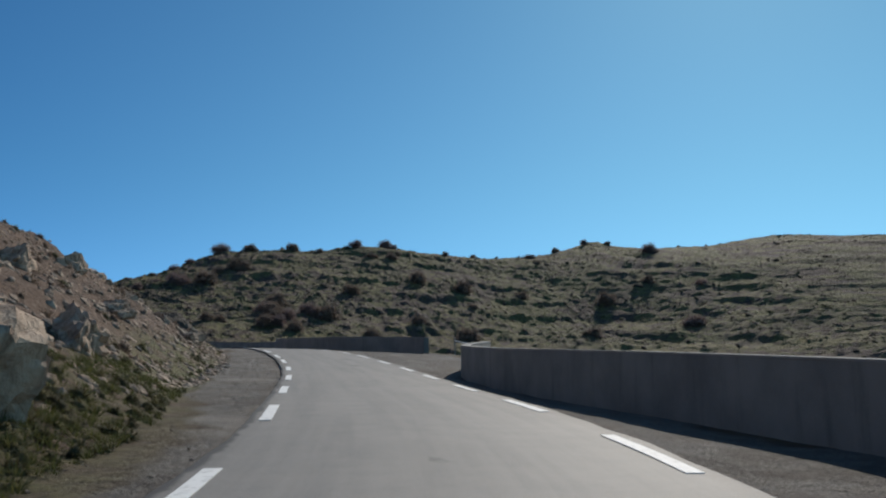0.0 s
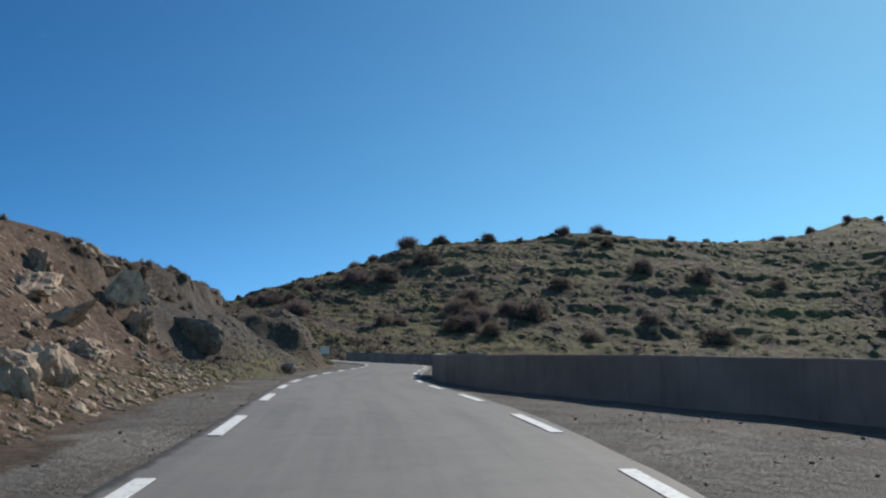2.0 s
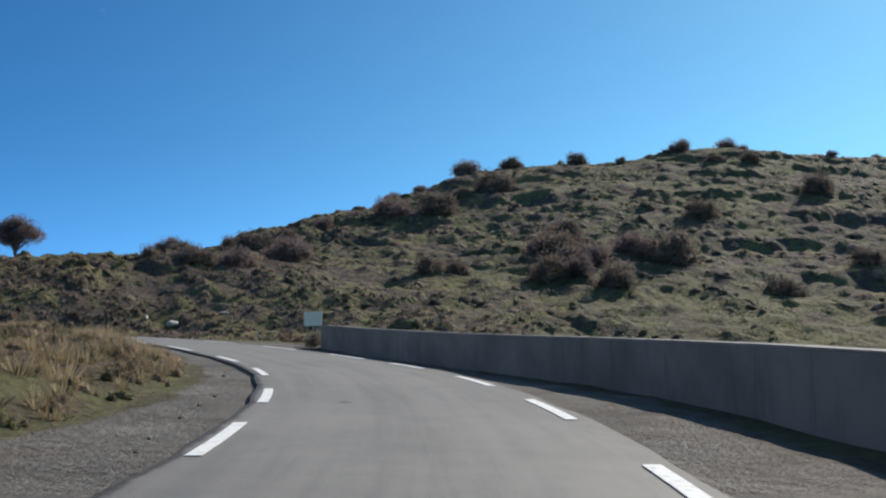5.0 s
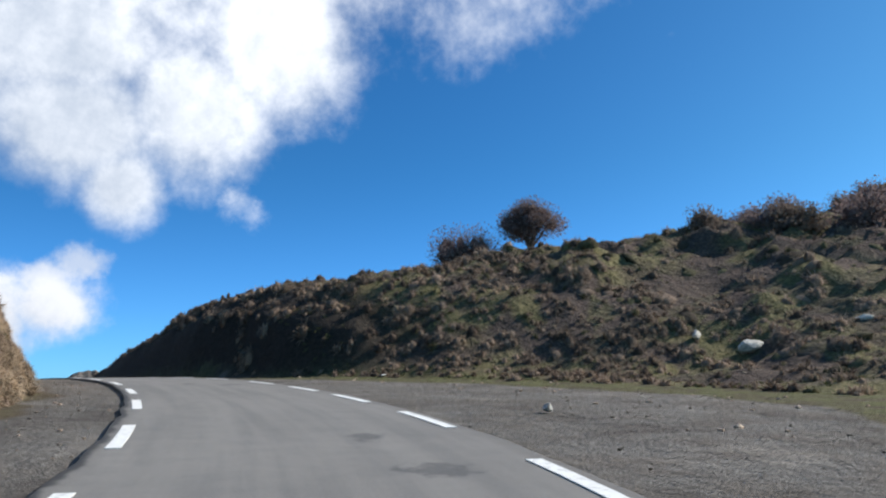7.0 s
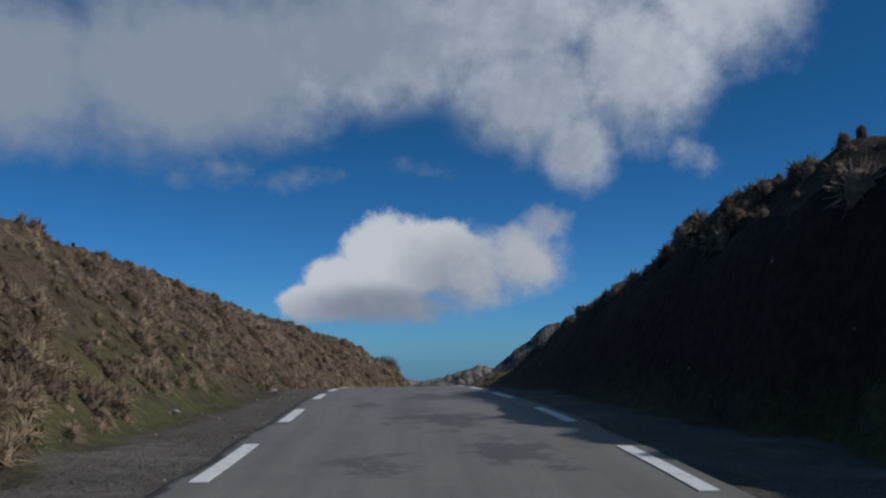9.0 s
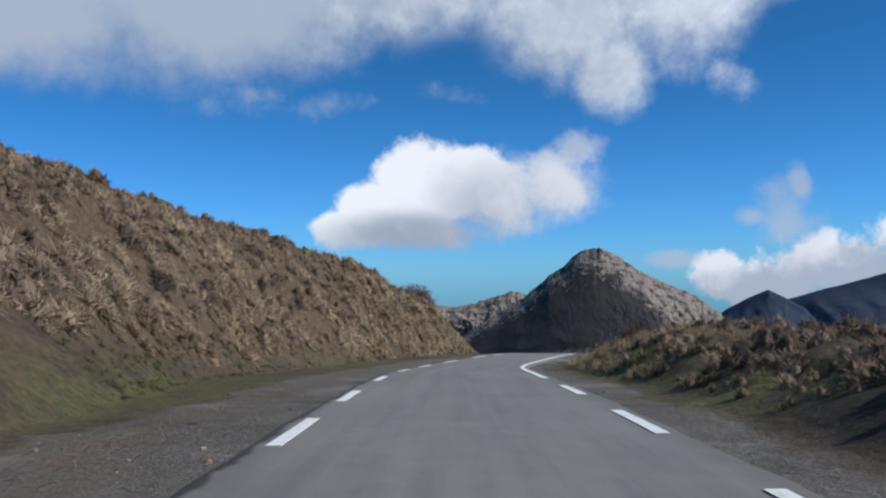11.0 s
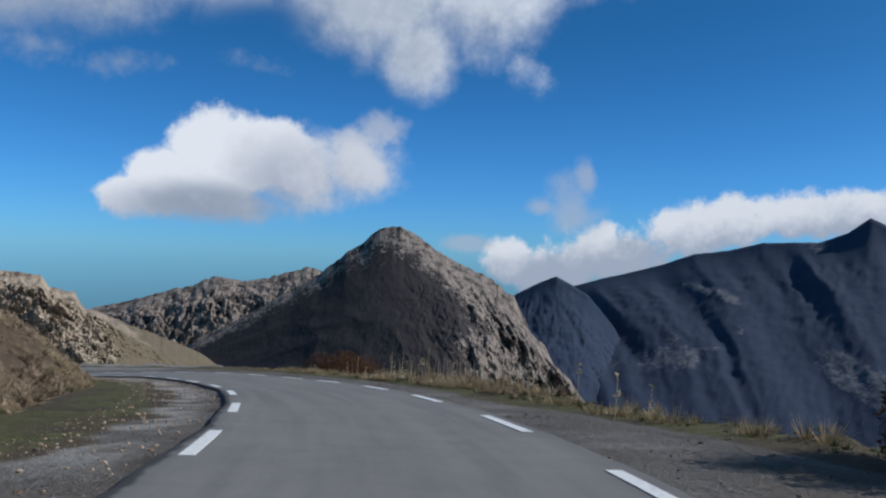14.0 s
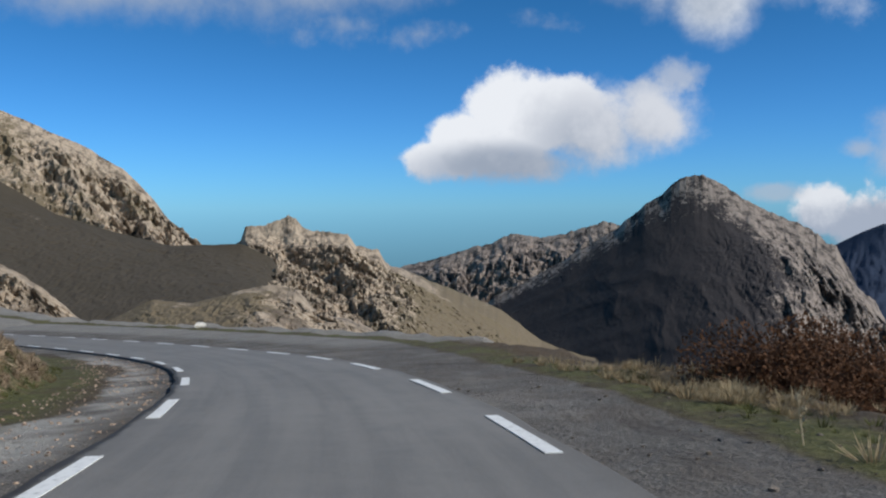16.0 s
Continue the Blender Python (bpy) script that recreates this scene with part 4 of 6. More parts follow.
def stripe(name, s0, s1, d, width, seed):
    n = max(2, int((s1 - s0) / 0.8) + 1)
    ss = np.linspace(s0, s1, n)
    jag = 0.012 * np.array([math.sin(7.1 * k + seed) for k in range(n)])
    verts = np.concatenate([on_road(ss, d - width / 2 + jag, 0.004), on_road(ss, d - width / 2 + jag, 0.014), on_road(ss, d + width / 2 + jag, 0.014), on_road(ss, d + width / 2 + jag, 0.004)])
    faces = []
    for k in range(n - 1):
        for r in range(3):
            faces.append((r * n + k, (r + 1) * n + k, (r + 1) * n + k + 1, r * n + k + 1))
    faces += [(0, n, 2 * n, 3 * n), (n - 1, 4 * n - 1, 3 * n - 1, 2 * n - 1)]
    return shell(name, verts, faces, "paint", road)


for k, s0 in enumerate(LEFT_DASHES):
    stripe("edge_dash", s0, s0 + 3.05, -LANE, 0.19, k)
for k, s0 in enumerate(RIGHT_DASHES):
    stripe("edge_dash", s0, s0 + 3.1, LANE, 0.19, k + 50)
tagged(stripe("edge_line", 258.6, 296.5, LANE, 0.19, 3), "unbroken white edge line")

# ---------------------------------------------------------------- concrete parapets
def ground_z(x, y):
    return land(np.array([float(x)]), np.array([float(y)]))[0][0]


def road_place(s, d):
    p = on_road(s, d)
    return float(p[0]), float(p[1]), float(ground_z(p[0], p[1]))


def parapet(line, tall, thick, label):
    """A wall with a pale cap; line: stations and distances of its road face."""
    line = np.array(line)
    run = np.arange(line[0, 0], line[-1, 0] + 0.01, 1.0)
    d = np.interp(run, line[:, 0], line[:, 1])
    for _ in range(4):
        d[1:-1] = (d[:-2] + 2 * d[1:-1] + d[2:]) / 4
    face, back = on_road(run, d), on_road(run, d + thick)
    base = new("parapet_wall")
    base.location = face[0]
    n = len(run)

    def sweep(name, mat, in_a, in_b, lo, hi):
        q = np.concatenate([face + (face - back) / thick * in_a, face + (face - back) / thick * in_a, back - (face - back) / thick * in_b, back - (face - back) / thick * in_b])
        q[:, 2] = np.concatenate([face[:, 2]] * 4) + np.repeat([lo, hi, hi, lo], n)
        wave = 0.02 * np.array([fbm(np.array([v / 3.0]), np.array([0.3]), 2, 4)[0] for v in run])
        q[n : 3 * n, 2] += np.concatenate([wave, wave])
        q[:, :] -= face[0]
        faces = []
        for r in range(4):
            for k in range(n - 1):
                faces.append((r * n + k, r * n + k + 1, (r + 1) % 4 * n + k + 1, (r + 1) % 4 * n + k))
        faces += [(0, n, 2 * n, 3 * n), (4 * n - 1, 3 * n - 1, 2 * n - 1, n - 1)]
        return shell(name, q, faces, mat, base)

    sweep("wall_body", "concrete", 0.0, 0.0, -1.2, tall - 0.035)
    tagged(sweep("coping", "coping", 0.012, 0.012, tall - 0.032, tall), "pale sunlit concrete cap")
    return tagged(base, label, "wall", "roadside parapets")


parapet([(-20, 7.4), (0, 6.2), (10, 5.1), (16, 4.2), (22, 3.45), (27, 3.4), (31, 3.7), (35, 4.8), (39, 6.3), (42.3, 7.7)], 1.08, 0.35, "grey concrete parapet wall curving off beside the road")
parapet([(57, 8.5), (61, 8.2), (65, 6.4), (69, 5.2), (75, 4.3), (82, 3.45), (87, 3.25), (92, 3.3), (94, 3.7)], 1.05, 0.35, "grey concrete parapet wall behind a gravel lay-by")
parapet([(98, 6.0), (104, 5.6), (115, 5.6), (124, 5.6), (131, 5.05), (135, 4.4), (138, 3.95), (143, 3.8), (148, 4.05), (151, 4.5), (153, 5.2), (154.8, 6.2)], 1.05, 0.35, "grey concrete parapet wall along the outer bend")


# ---------------------------------------------------------------- mountains and far ranges
EYE = np.array([-196.0, 169.0, 10.0])


def massif(name, ridge, far, depth, foot, rugged, mat, label, seed, nu=240, nv=80, notch=0.18, brow=0.85, bare=((0, 0.5), (1, 0.5)), ravines=0.0, cap=0.3, nose=None, spur=1.5, grit=0.3, bluff=0.0):
    """A mountain: its crest by bearing and height in degrees, seen from the road; it falls to its foot over depth metres.
    bare: how rocky it is, by bearing; ravines: how many pale gullies run down it."""
    ridge, bare = np.array(sorted(ridge)), np.array(bare)
    bear = np.linspace(ridge[0, 0], ridge[-1, 0], nu)
    rocky = np.interp(bear, bare[:, 0], bare[:, 1])[:, None]
    lift = np.interp(bear, ridge[:, 0], ridge[:, 1])
    arc = np.radians(bear) * far
    jag = notch * (0.3 + 0.7 * rocky[:, 0]) * fbm(arc / (far * 0.012), arc * 0, 4, seed, 0.6)
    v = np.r_[-0.35, -0.15, np.linspace(0, 1, nv - 2) ** 1.15]
    bb, vv = np.meshgrid(np.radians(bear), v, indexing="ij")
    # the crest's own outline fades into broad slopes below it
    reach = max(3, nu // 9)
    bell = np.exp(-0.5 * (np.arange(-2 * reach, 2 * reach + 1) / reach) ** 2)
    calm = np.convolve(np.pad(lift, 2 * reach, mode="edge"), bell / bell.sum(), mode="valid")
    keep = np.exp(-13.0 * np.clip(vv, 0, 1))
    crest = keep * lift[:, None] + (1 - keep) * np.minimum(calm, lift + 1.2)[:, None]
    top = far * np.tan(np.radians(crest + jag[:, None] * np.exp(-22 * np.clip(vv, 0, 1))))
    low = (far - depth) * math.tan(radians(foot))
    fall = np.where(vv < 0, -vv * 1.2, np.clip(vv, 0, 1) ** brow)
    z = top + (np.minimum(low, top - 5) - top) * fall
    r = far - depth * vv
    cell = far * 0.06
    u, w = bb * far / cell, vv * math.hypot(depth, low) / cell
    rocky = np.interp(bear[:, None] + 0.12 * (bear[-1] - bear[0]) * fbm(u * 0.8, w * 0.8, 4, seed + 61, 0.6), bare[:, 0], bare[:, 1])
    bend = 0.35 * fbm(u * 0.6, w * 0.6, 3, seed + 21)
    spurs = 0.5 - np.abs(fbm(u * 0.9 + 0.25 * w + bend, w * 0.08, 3, seed + 3, 0.5)) * 3
    u2, w2 = u + 0.9 * fbm(u * 0.8, w * 0.8, 3, seed + 24), w + 0.9 * fbm(u * 0.8, w * 0.8, 3, seed + 27)
    clefts = 0.5 - 3.0 * np.abs(fbm(u2 * 1.5 + 0.45 * w2, w2 * 0.7, 5, seed + 9, 0.6)) + 0.4 - 2.2 * np.abs(fbm(u2 * 0.8, w2 * 2.1, 4, seed + 11, 0.6))
    chips = 0.30 - 2.2 * np.abs(fbm(u2 * 4.2, w2 * 3.4, 5, seed + 14, 0.62)) + 0.5 * fbm(u * 21, w * 17, 3, seed + 18, 0.6)
    grow = np.clip(vv * 7, 0, 1) * (1 - 0.5 * np.clip(vv, 0, 1))
    bluffs = 0.6 - 2.6 * np.abs(fbm(u2 * 0.62 + 0.35 * w2, w2 * 0.42, 3, seed + 71, 0.5)) + 0.3 - 1.4 * np.abs(fbm(u2 * 0.5, w2 * 0.9, 3, seed + 73, 0.5))
    push = grow * rugged * (bluff * bluffs * (0.15 + 0.85 * rocky) + spur * spurs * (0.1 + 0.9 * rocky) + rocky * (1.1 * clefts + 0.9 * chips) + grit * chips)
    r = r - push
    if nose:
        # a buttress that comes forward below the summit
        at, left, right, reach = nose
        b = bear[:, None] + 4.0 * fbm(u * 0.35, vv * 5.0, 4, seed + 51)
        r = r - reach * np.clip(vv, 0, 1) ** 0.8 * np.clip(np.minimum(1 - (b - at) / left, 1 + (b - at) / right), 0, 1)
    z = z + 0.55 * push
    x, y = EYE[0] - np.sin(bb) * r, EYE[1] + np.cos(bb) * r
    gully = 1 - step(np.abs(fbm(u * 0.55 + 0.5 * w + bend * 0.5, w * 0.1, 2, seed + 31)), 0.0, 0.075)
    gully = gully * step(fbm(u * 0.8, w * 0.7, 2, seed + 37), -0.04, 0.1) * ravines
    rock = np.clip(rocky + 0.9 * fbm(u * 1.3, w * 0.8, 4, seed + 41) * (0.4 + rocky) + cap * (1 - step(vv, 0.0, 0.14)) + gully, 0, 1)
    pts = np.stack([x.ravel(), y.ravel(), EYE[2] + z.ravel()], 1)
    return tagged(sheet(name, pts, grid_faces(nu, nv), mat, (("bare", rock.ravel()),), smooth=mat == "far"), label, "mountain")


# range and spur take their haze from the far material's painted blue
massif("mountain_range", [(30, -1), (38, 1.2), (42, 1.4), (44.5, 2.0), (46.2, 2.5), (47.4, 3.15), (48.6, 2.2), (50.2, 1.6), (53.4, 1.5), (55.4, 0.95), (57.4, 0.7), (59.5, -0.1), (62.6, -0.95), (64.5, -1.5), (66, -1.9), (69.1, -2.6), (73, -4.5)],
       4200, 1700, -14.0, 60, "far", "distant mountain range in painted dark blue haze, with bare streaks", 40, 260, 90, 0.22, 0.8, ((30, 0.0), (80, 0.0)), 0.8, 0.0, None, 11.0, 0.28)
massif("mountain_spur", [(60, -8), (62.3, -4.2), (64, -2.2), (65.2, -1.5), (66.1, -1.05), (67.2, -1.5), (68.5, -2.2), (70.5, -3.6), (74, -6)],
       3600, 900, -13.0, 60, "far", "distant mountain spur in painted grey blue haze below low cloud", 47, 160, 70, 0.14, 0.8, ((60, 0.05), (80, 0.15)), 0.0, 0.1)
massif("rocky_ridge", [(78, -3), (80.5, -1.6), (82.4, -1.05), (84, -1.5), (85.5, -1.9), (86.5, -1.98), (88.3, -1.77), (89.6, -2.3), (91.7, -2.92), (94, -3.6), (95.3, -3.85), (97, -4.6), (99, -5.5), (104, -8)],
       2300, 700, -16.0, 40, "peak", "rocky grey limestone ridge beyond the valley", 52, 280, 90, 0.5, 0.85, ((78, 0.75), (104, 0.75)))
# bare falls off by bearing, leaving the left face in painted cloud shadow
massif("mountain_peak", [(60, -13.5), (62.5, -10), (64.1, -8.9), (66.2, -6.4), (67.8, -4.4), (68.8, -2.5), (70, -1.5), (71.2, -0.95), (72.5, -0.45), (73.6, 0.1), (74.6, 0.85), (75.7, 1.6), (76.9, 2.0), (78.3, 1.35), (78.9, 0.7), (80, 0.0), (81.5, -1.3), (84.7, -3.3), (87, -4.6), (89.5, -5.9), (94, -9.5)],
       1900, 560, -17.0, 46, "peak", "steep grey limestone peak beyond the valley, painted cloud shadow on its left face", 61, 460, 150, 0.95, 0.85, ((60, 0.85), (67.5, 0.75), (70.5, 0.5), (73, 0.2), (77, 0.02), (94, 0.0)), 0.0, 0.6, (73.6, 15.0, 10.0, 400.0), 0.04, 0.02, 1.5)
massif("white_cliff", [(106.5, -5), (108.3, -2.3), (109.6, -0.85), (110.6, 0.54), (112.2, 2.23), (114.0, 3.37), (116.1, 4.31), (118.7, 5.5), (124, 7.5), (132, 9)],
       950, 260, -5.0, 22, "crag", "pale sunlit limestone cliff above a dark slope", 71, 220, 90, 0.25, 0.75, ((100, 0.9), (113, 0.8), (118, 0.4), (132, 0.4)))
massif("rock_crag", [(83, -11.0), (84.9, -10.5), (86.4, -9.8), (89.2, -7.4), (93.5, -5.4), (96.0, -4.1), (96.7, -2.75), (98.1, -2.5), (98.6, -1.74), (101.4, -1.47), (101.9, -0.9), (102.3, -0.66), (102.8, -0.9), (103.7, -1.3), (104.9, -1.27), (105.2, -2.3), (108, -3.4), (112, -4.5)],
       700, 330, -9.5, 15, "crag", "tan limestone crag rising from a grassy slope", 83, 420, 150, 0.55, 0.50, ((84, 0.0), (92, 0.1), (96, 0.55), (98, 0.9), (106, 0.9), (112, 0.3)), 0.0, 0.2)
# the saddle's cloud shadow is painted in through its material
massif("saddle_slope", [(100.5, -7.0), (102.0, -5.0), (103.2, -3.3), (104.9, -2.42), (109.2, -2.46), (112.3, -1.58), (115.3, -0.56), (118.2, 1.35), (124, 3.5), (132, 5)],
       560, 240, -7.6, 7, "shadowslope", "scrub saddle in painted cloud shadow below the limestone cliffs", 87, 220, 90, 0.14, 0.75, ((100, 0.1), (132, 0.05)), 0.0, 0.0)
massif("grassy_mound", [(95.5, -8.2), (98.0, -7.0), (99.4, -6.9), (100.6, -5.3), (102.1, -5.0), (104.3, -5.4), (106.5, -6.0), (108.5, -5.65), (110.3, -6.5), (112.0, -7.4), (114, -8.2)],
       235, 60, -8.6, 3.5, "crag", "tan grassy mound with pale rocks", 93, 200, 70, 0.35, 0.8, ((95, 0.85), (101, 0.7), (104, 0.15), (114, 0.0)), 0.0, 0.3)
massif("rock_slope", [(109.3, -8.2), (110.0, -7.4), (110.9, -6.66), (112.2, -5.47), (113.5, -4.3), (114.4, -3.7), (117, -2.5), (122, -1.5)],
       175, 24, -8.6, 3.0, "crag", "pale broken rock slope across the bend", 91, 140, 60, 0.35, 0.8, ((100, 0.95), (122, 0.95)))


# ---------------------------------------------------------------- plants
def template_tuft(seed, blades, spread, height_, core=True, width=0.06, heart=0.27):
    """A tussock of blades over a low dome, 1 unit wide: points and triangles."""
    rnd = random.Random(seed)
    v, f, tip = [], [], []
    if core:
        rings = ((heart, -0.35), (heart, 0.02), (heart * 0.75, 0.24))
        n = 6
        for r, z in rings:
            for k in range(n):
                t = 2 * math.pi * (k + 0.4 * rnd.random()) / n
                q = r * (0.8 + 0.4 * rnd.random())
                v.append((q * math.cos(t), q * math.sin(t), z * height_ * (0.75 + 0.5 * rnd.random())))
        v.append((0.1 * rnd.uniform(-1, 1), 0.1 * rnd.uniform(-1, 1), 0.42 * height_))
        for r in range(2):
            for k in range(n):
                a, b = r * n + k, r * n + (k + 1) % n
                f += [(a, b, b + n), (a, b + n, a + n)]
        f += [(2 * n + k, 2 * n + (k + 1) % n, 3 * n) for k in range(n)]
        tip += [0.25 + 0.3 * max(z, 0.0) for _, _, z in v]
    for _ in range(blades):
        t = rnd.random() * 2 * math.pi
        lean = rnd.random() ** 0.6
        if core:
            up = math.cos(lean * 1.85)
            r0 = heart * 0.9 * math.sin(lean * 1.85)
            base = Vector((r0 * math.cos(t), r0 * math.sin(t), up * 0.30 * height_))
            long = spread * rnd.uniform(0.55, 1.25)
            out = Vector((math.cos(t) * math.sin(lean * 1.85) * long, math.sin(t) * math.sin(lean * 1.85) * long, up * long * height_ * 1.1)) + Vector((rnd.gauss(0, 1), rnd.gauss(0, 1), rnd.gauss(0, 1))) * spread * 0.22
        else:
            base = Vector((0.3 * lean * math.cos(t), 0.3 * lean * math.sin(t), 0.0))
            out = Vector((math.cos(t) * spread * lean, math.sin(t) * spread * lean, height_ * (0.95 - 0.45 * lean) * rnd.uniform(0.5, 1.1)))
        side = Vector((-math.sin(t), math.cos(t), 0.6 * rnd.uniform(-1, 1))) * width * rnd.uniform(0.7, 1.5)
        k = len(v)
        v += [tuple(base - side), tuple(base + side), tuple(base + out)]
        f.append((k, k + 1, k + 2))
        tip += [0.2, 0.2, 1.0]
    return np.array(v), np.array(f), np.array(tip)


def sloped(p):
    """The places with the ground's fall to x and y at them."""
    h = 0.5
    fx = (land(p[:, 0] + h, p[:, 1])[0] - land(p[:, 0] - h, p[:, 1])[0]) / (2 * h)
    fy = (land(p[:, 0], p[:, 1] + h)[0] - land(p[:, 0], p[:, 1] - h)[0]) / (2 * h)
    return np.concatenate([p, fx[:, None], fy[:, None]], 1)


def carpet(name, templates, places, sizes, mat, label, category, seed=0, lie=0.8):
    """Many tufts in one object, for what nobody could count."""
    rng = np.random.default_rng(seed)
    places = sloped(places)
    vs, fs, ts, tones, base = [], [], [], [], 0
    which = rng.integers(0, len(templates), len(places))
    for k, (tv, tf, tt) in enumerate(templates):
        at, sz = places[which == k], sizes[which == k]
        if not len(at):
            continue
        t = rng.uniform(0, 2 * np.pi, len(at))
        c, s = np.cos(t)[:, None], np.sin(t)[:, None]
        x, y, z = tv[:, 0][None], tv[:, 1][None], tv[:, 2][None]
        long = rng.uniform(0.75, 1.45, len(at))[:, None] if len(tf) > 24 else 1.0
        dx, dy, dz = (x * c * long - y * s) * sz[:, :1], (x * s * long + y * c) * sz[:, :1], z * sz[:, 1:2]
        tilt = np.clip(at[:, 3:5], -lie, lie)
        q = np.stack([dx + at[:, :1] - tilt[:, :1] * dz * 0.4, dy + at[:, 1:2] - tilt[:, 1:] * dz * 0.4, dz + at[:, 2:3] - 0.10 * sz[:, 1:2] + tilt[:, :1] * dx + tilt[:, 1:] * dy], -1)
        vs.append(q.reshape(-1, 3))
        fs.append((tf[None] + (base + np.arange(len(at)) * len(tv))[:, None, None]).reshape(-1, 3))
        ts.append(np.tile(tt, len(at)))
        tones.append(np.repeat(rng.uniform(0, 1, len(at)), len(tv)))
        base += len(at) * len(tv)
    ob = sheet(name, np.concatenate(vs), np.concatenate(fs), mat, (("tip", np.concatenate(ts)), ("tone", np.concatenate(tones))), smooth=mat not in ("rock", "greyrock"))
    return tagged(ob, label, category, kind="stuff")


def strew(n, s0, s1, d0, d1, seed, power=1.0, clump=0.0, sunk=0.05):
    """Places scattered over a stretch beside the road; the distances are measured to its right."""
    rng = np.random.default_rng(seed)
    s = rng.uniform(s0, s1, n)
    d = d0 + (d1 - d0) * rng.uniform(0, 1, n) ** power
    if clump:
        keep = fbm(s / 2.4, d / 2.4, 3, seed) + rng.uniform(-0.15, 0.15, n) > clump
        s, d = s[keep], d[keep]
    p = on_road(s, d)
    z, s2, d2, toe = land(p[:, 0], p[:, 1])
    good = np.abs(np.abs(d2) - np.abs(d)) < 1.5
    p[:, 2] = z - sunk
    return p[good & (np.abs(d) > toe - 0.2)], rng


def tufts(n, s0, s1, d0, d1, seed, lo, hi, flat=1.0, power=1.0, clump=0.0, sunk=0.05):
    p, rng = strew(n, s0, s1, d0, d1, seed, power, clump, sunk)
    w = lo + (hi - lo) * rng.uniform(0, 1, len(p)) ** 2
    return p, np.stack([w, w * flat * rng.uniform(0.7, 1.2, len(p))], 1)


DOMES = [template_tuft(k, 84, 0.26, 0.95, True, 0.019, 0.22) for k in range(8)]
MOUNDS = [template_tuft(50 + k, 74, 0.25, 0.95, True, 0.021, 0.25) for k in range(8)]
WISPS = [template_tuft(10 + k, 96, 0.33, 0.95, True, 0.015, 0.19) for k in range(8)]
BLADES = [template_tuft(20 + k, 26, 0.5, 1.0, False, 0.022) for k in range(4)]
LOWS = [template_tuft(30 + k, 5, 0.22, 0.85, True, 0.05, 0.44) for k in range(8)]


def bed(name, templates, spec, mat, label, category, seed, more=1.0):
    got = [tufts(int(row[0] * more), *row[1:]) for row in spec]
    carpet(name, templates, np.concatenate([a for a, _ in got]), np.concatenate([b for _, b in got]), mat, label, category, seed)


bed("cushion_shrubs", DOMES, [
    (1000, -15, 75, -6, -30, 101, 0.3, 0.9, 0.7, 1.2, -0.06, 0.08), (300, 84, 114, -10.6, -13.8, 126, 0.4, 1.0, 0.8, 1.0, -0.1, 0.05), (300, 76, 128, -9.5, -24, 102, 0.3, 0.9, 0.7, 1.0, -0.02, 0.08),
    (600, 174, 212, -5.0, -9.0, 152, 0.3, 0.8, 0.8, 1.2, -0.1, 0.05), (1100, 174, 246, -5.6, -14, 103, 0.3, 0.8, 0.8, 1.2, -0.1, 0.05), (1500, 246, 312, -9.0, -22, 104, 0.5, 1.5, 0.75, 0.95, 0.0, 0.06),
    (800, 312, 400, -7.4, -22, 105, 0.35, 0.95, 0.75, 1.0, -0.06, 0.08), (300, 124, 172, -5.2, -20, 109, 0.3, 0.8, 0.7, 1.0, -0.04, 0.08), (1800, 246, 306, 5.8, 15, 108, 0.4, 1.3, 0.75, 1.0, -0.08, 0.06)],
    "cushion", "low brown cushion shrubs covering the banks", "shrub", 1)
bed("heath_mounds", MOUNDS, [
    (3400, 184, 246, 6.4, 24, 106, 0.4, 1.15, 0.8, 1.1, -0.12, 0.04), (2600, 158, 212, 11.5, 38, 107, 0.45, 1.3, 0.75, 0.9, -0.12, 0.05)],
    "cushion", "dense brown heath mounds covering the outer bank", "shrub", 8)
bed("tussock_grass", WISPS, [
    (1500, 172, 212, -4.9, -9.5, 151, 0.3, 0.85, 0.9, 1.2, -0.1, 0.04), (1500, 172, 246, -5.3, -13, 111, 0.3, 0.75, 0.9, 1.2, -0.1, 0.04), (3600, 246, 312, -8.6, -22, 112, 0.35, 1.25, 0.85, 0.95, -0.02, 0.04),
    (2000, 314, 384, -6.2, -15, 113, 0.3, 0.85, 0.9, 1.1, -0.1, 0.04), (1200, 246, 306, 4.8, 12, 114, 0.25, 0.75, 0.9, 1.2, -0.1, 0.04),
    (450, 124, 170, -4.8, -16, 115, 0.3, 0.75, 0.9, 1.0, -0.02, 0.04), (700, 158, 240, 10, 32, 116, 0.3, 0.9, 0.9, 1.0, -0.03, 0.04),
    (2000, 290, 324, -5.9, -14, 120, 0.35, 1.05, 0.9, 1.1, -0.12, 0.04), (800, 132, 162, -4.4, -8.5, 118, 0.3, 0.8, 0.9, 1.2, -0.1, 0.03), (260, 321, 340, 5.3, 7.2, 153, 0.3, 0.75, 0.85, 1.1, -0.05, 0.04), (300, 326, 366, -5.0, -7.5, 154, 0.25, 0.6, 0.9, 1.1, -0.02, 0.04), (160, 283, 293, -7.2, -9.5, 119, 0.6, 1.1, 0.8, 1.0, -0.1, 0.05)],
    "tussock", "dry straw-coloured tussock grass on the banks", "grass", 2)
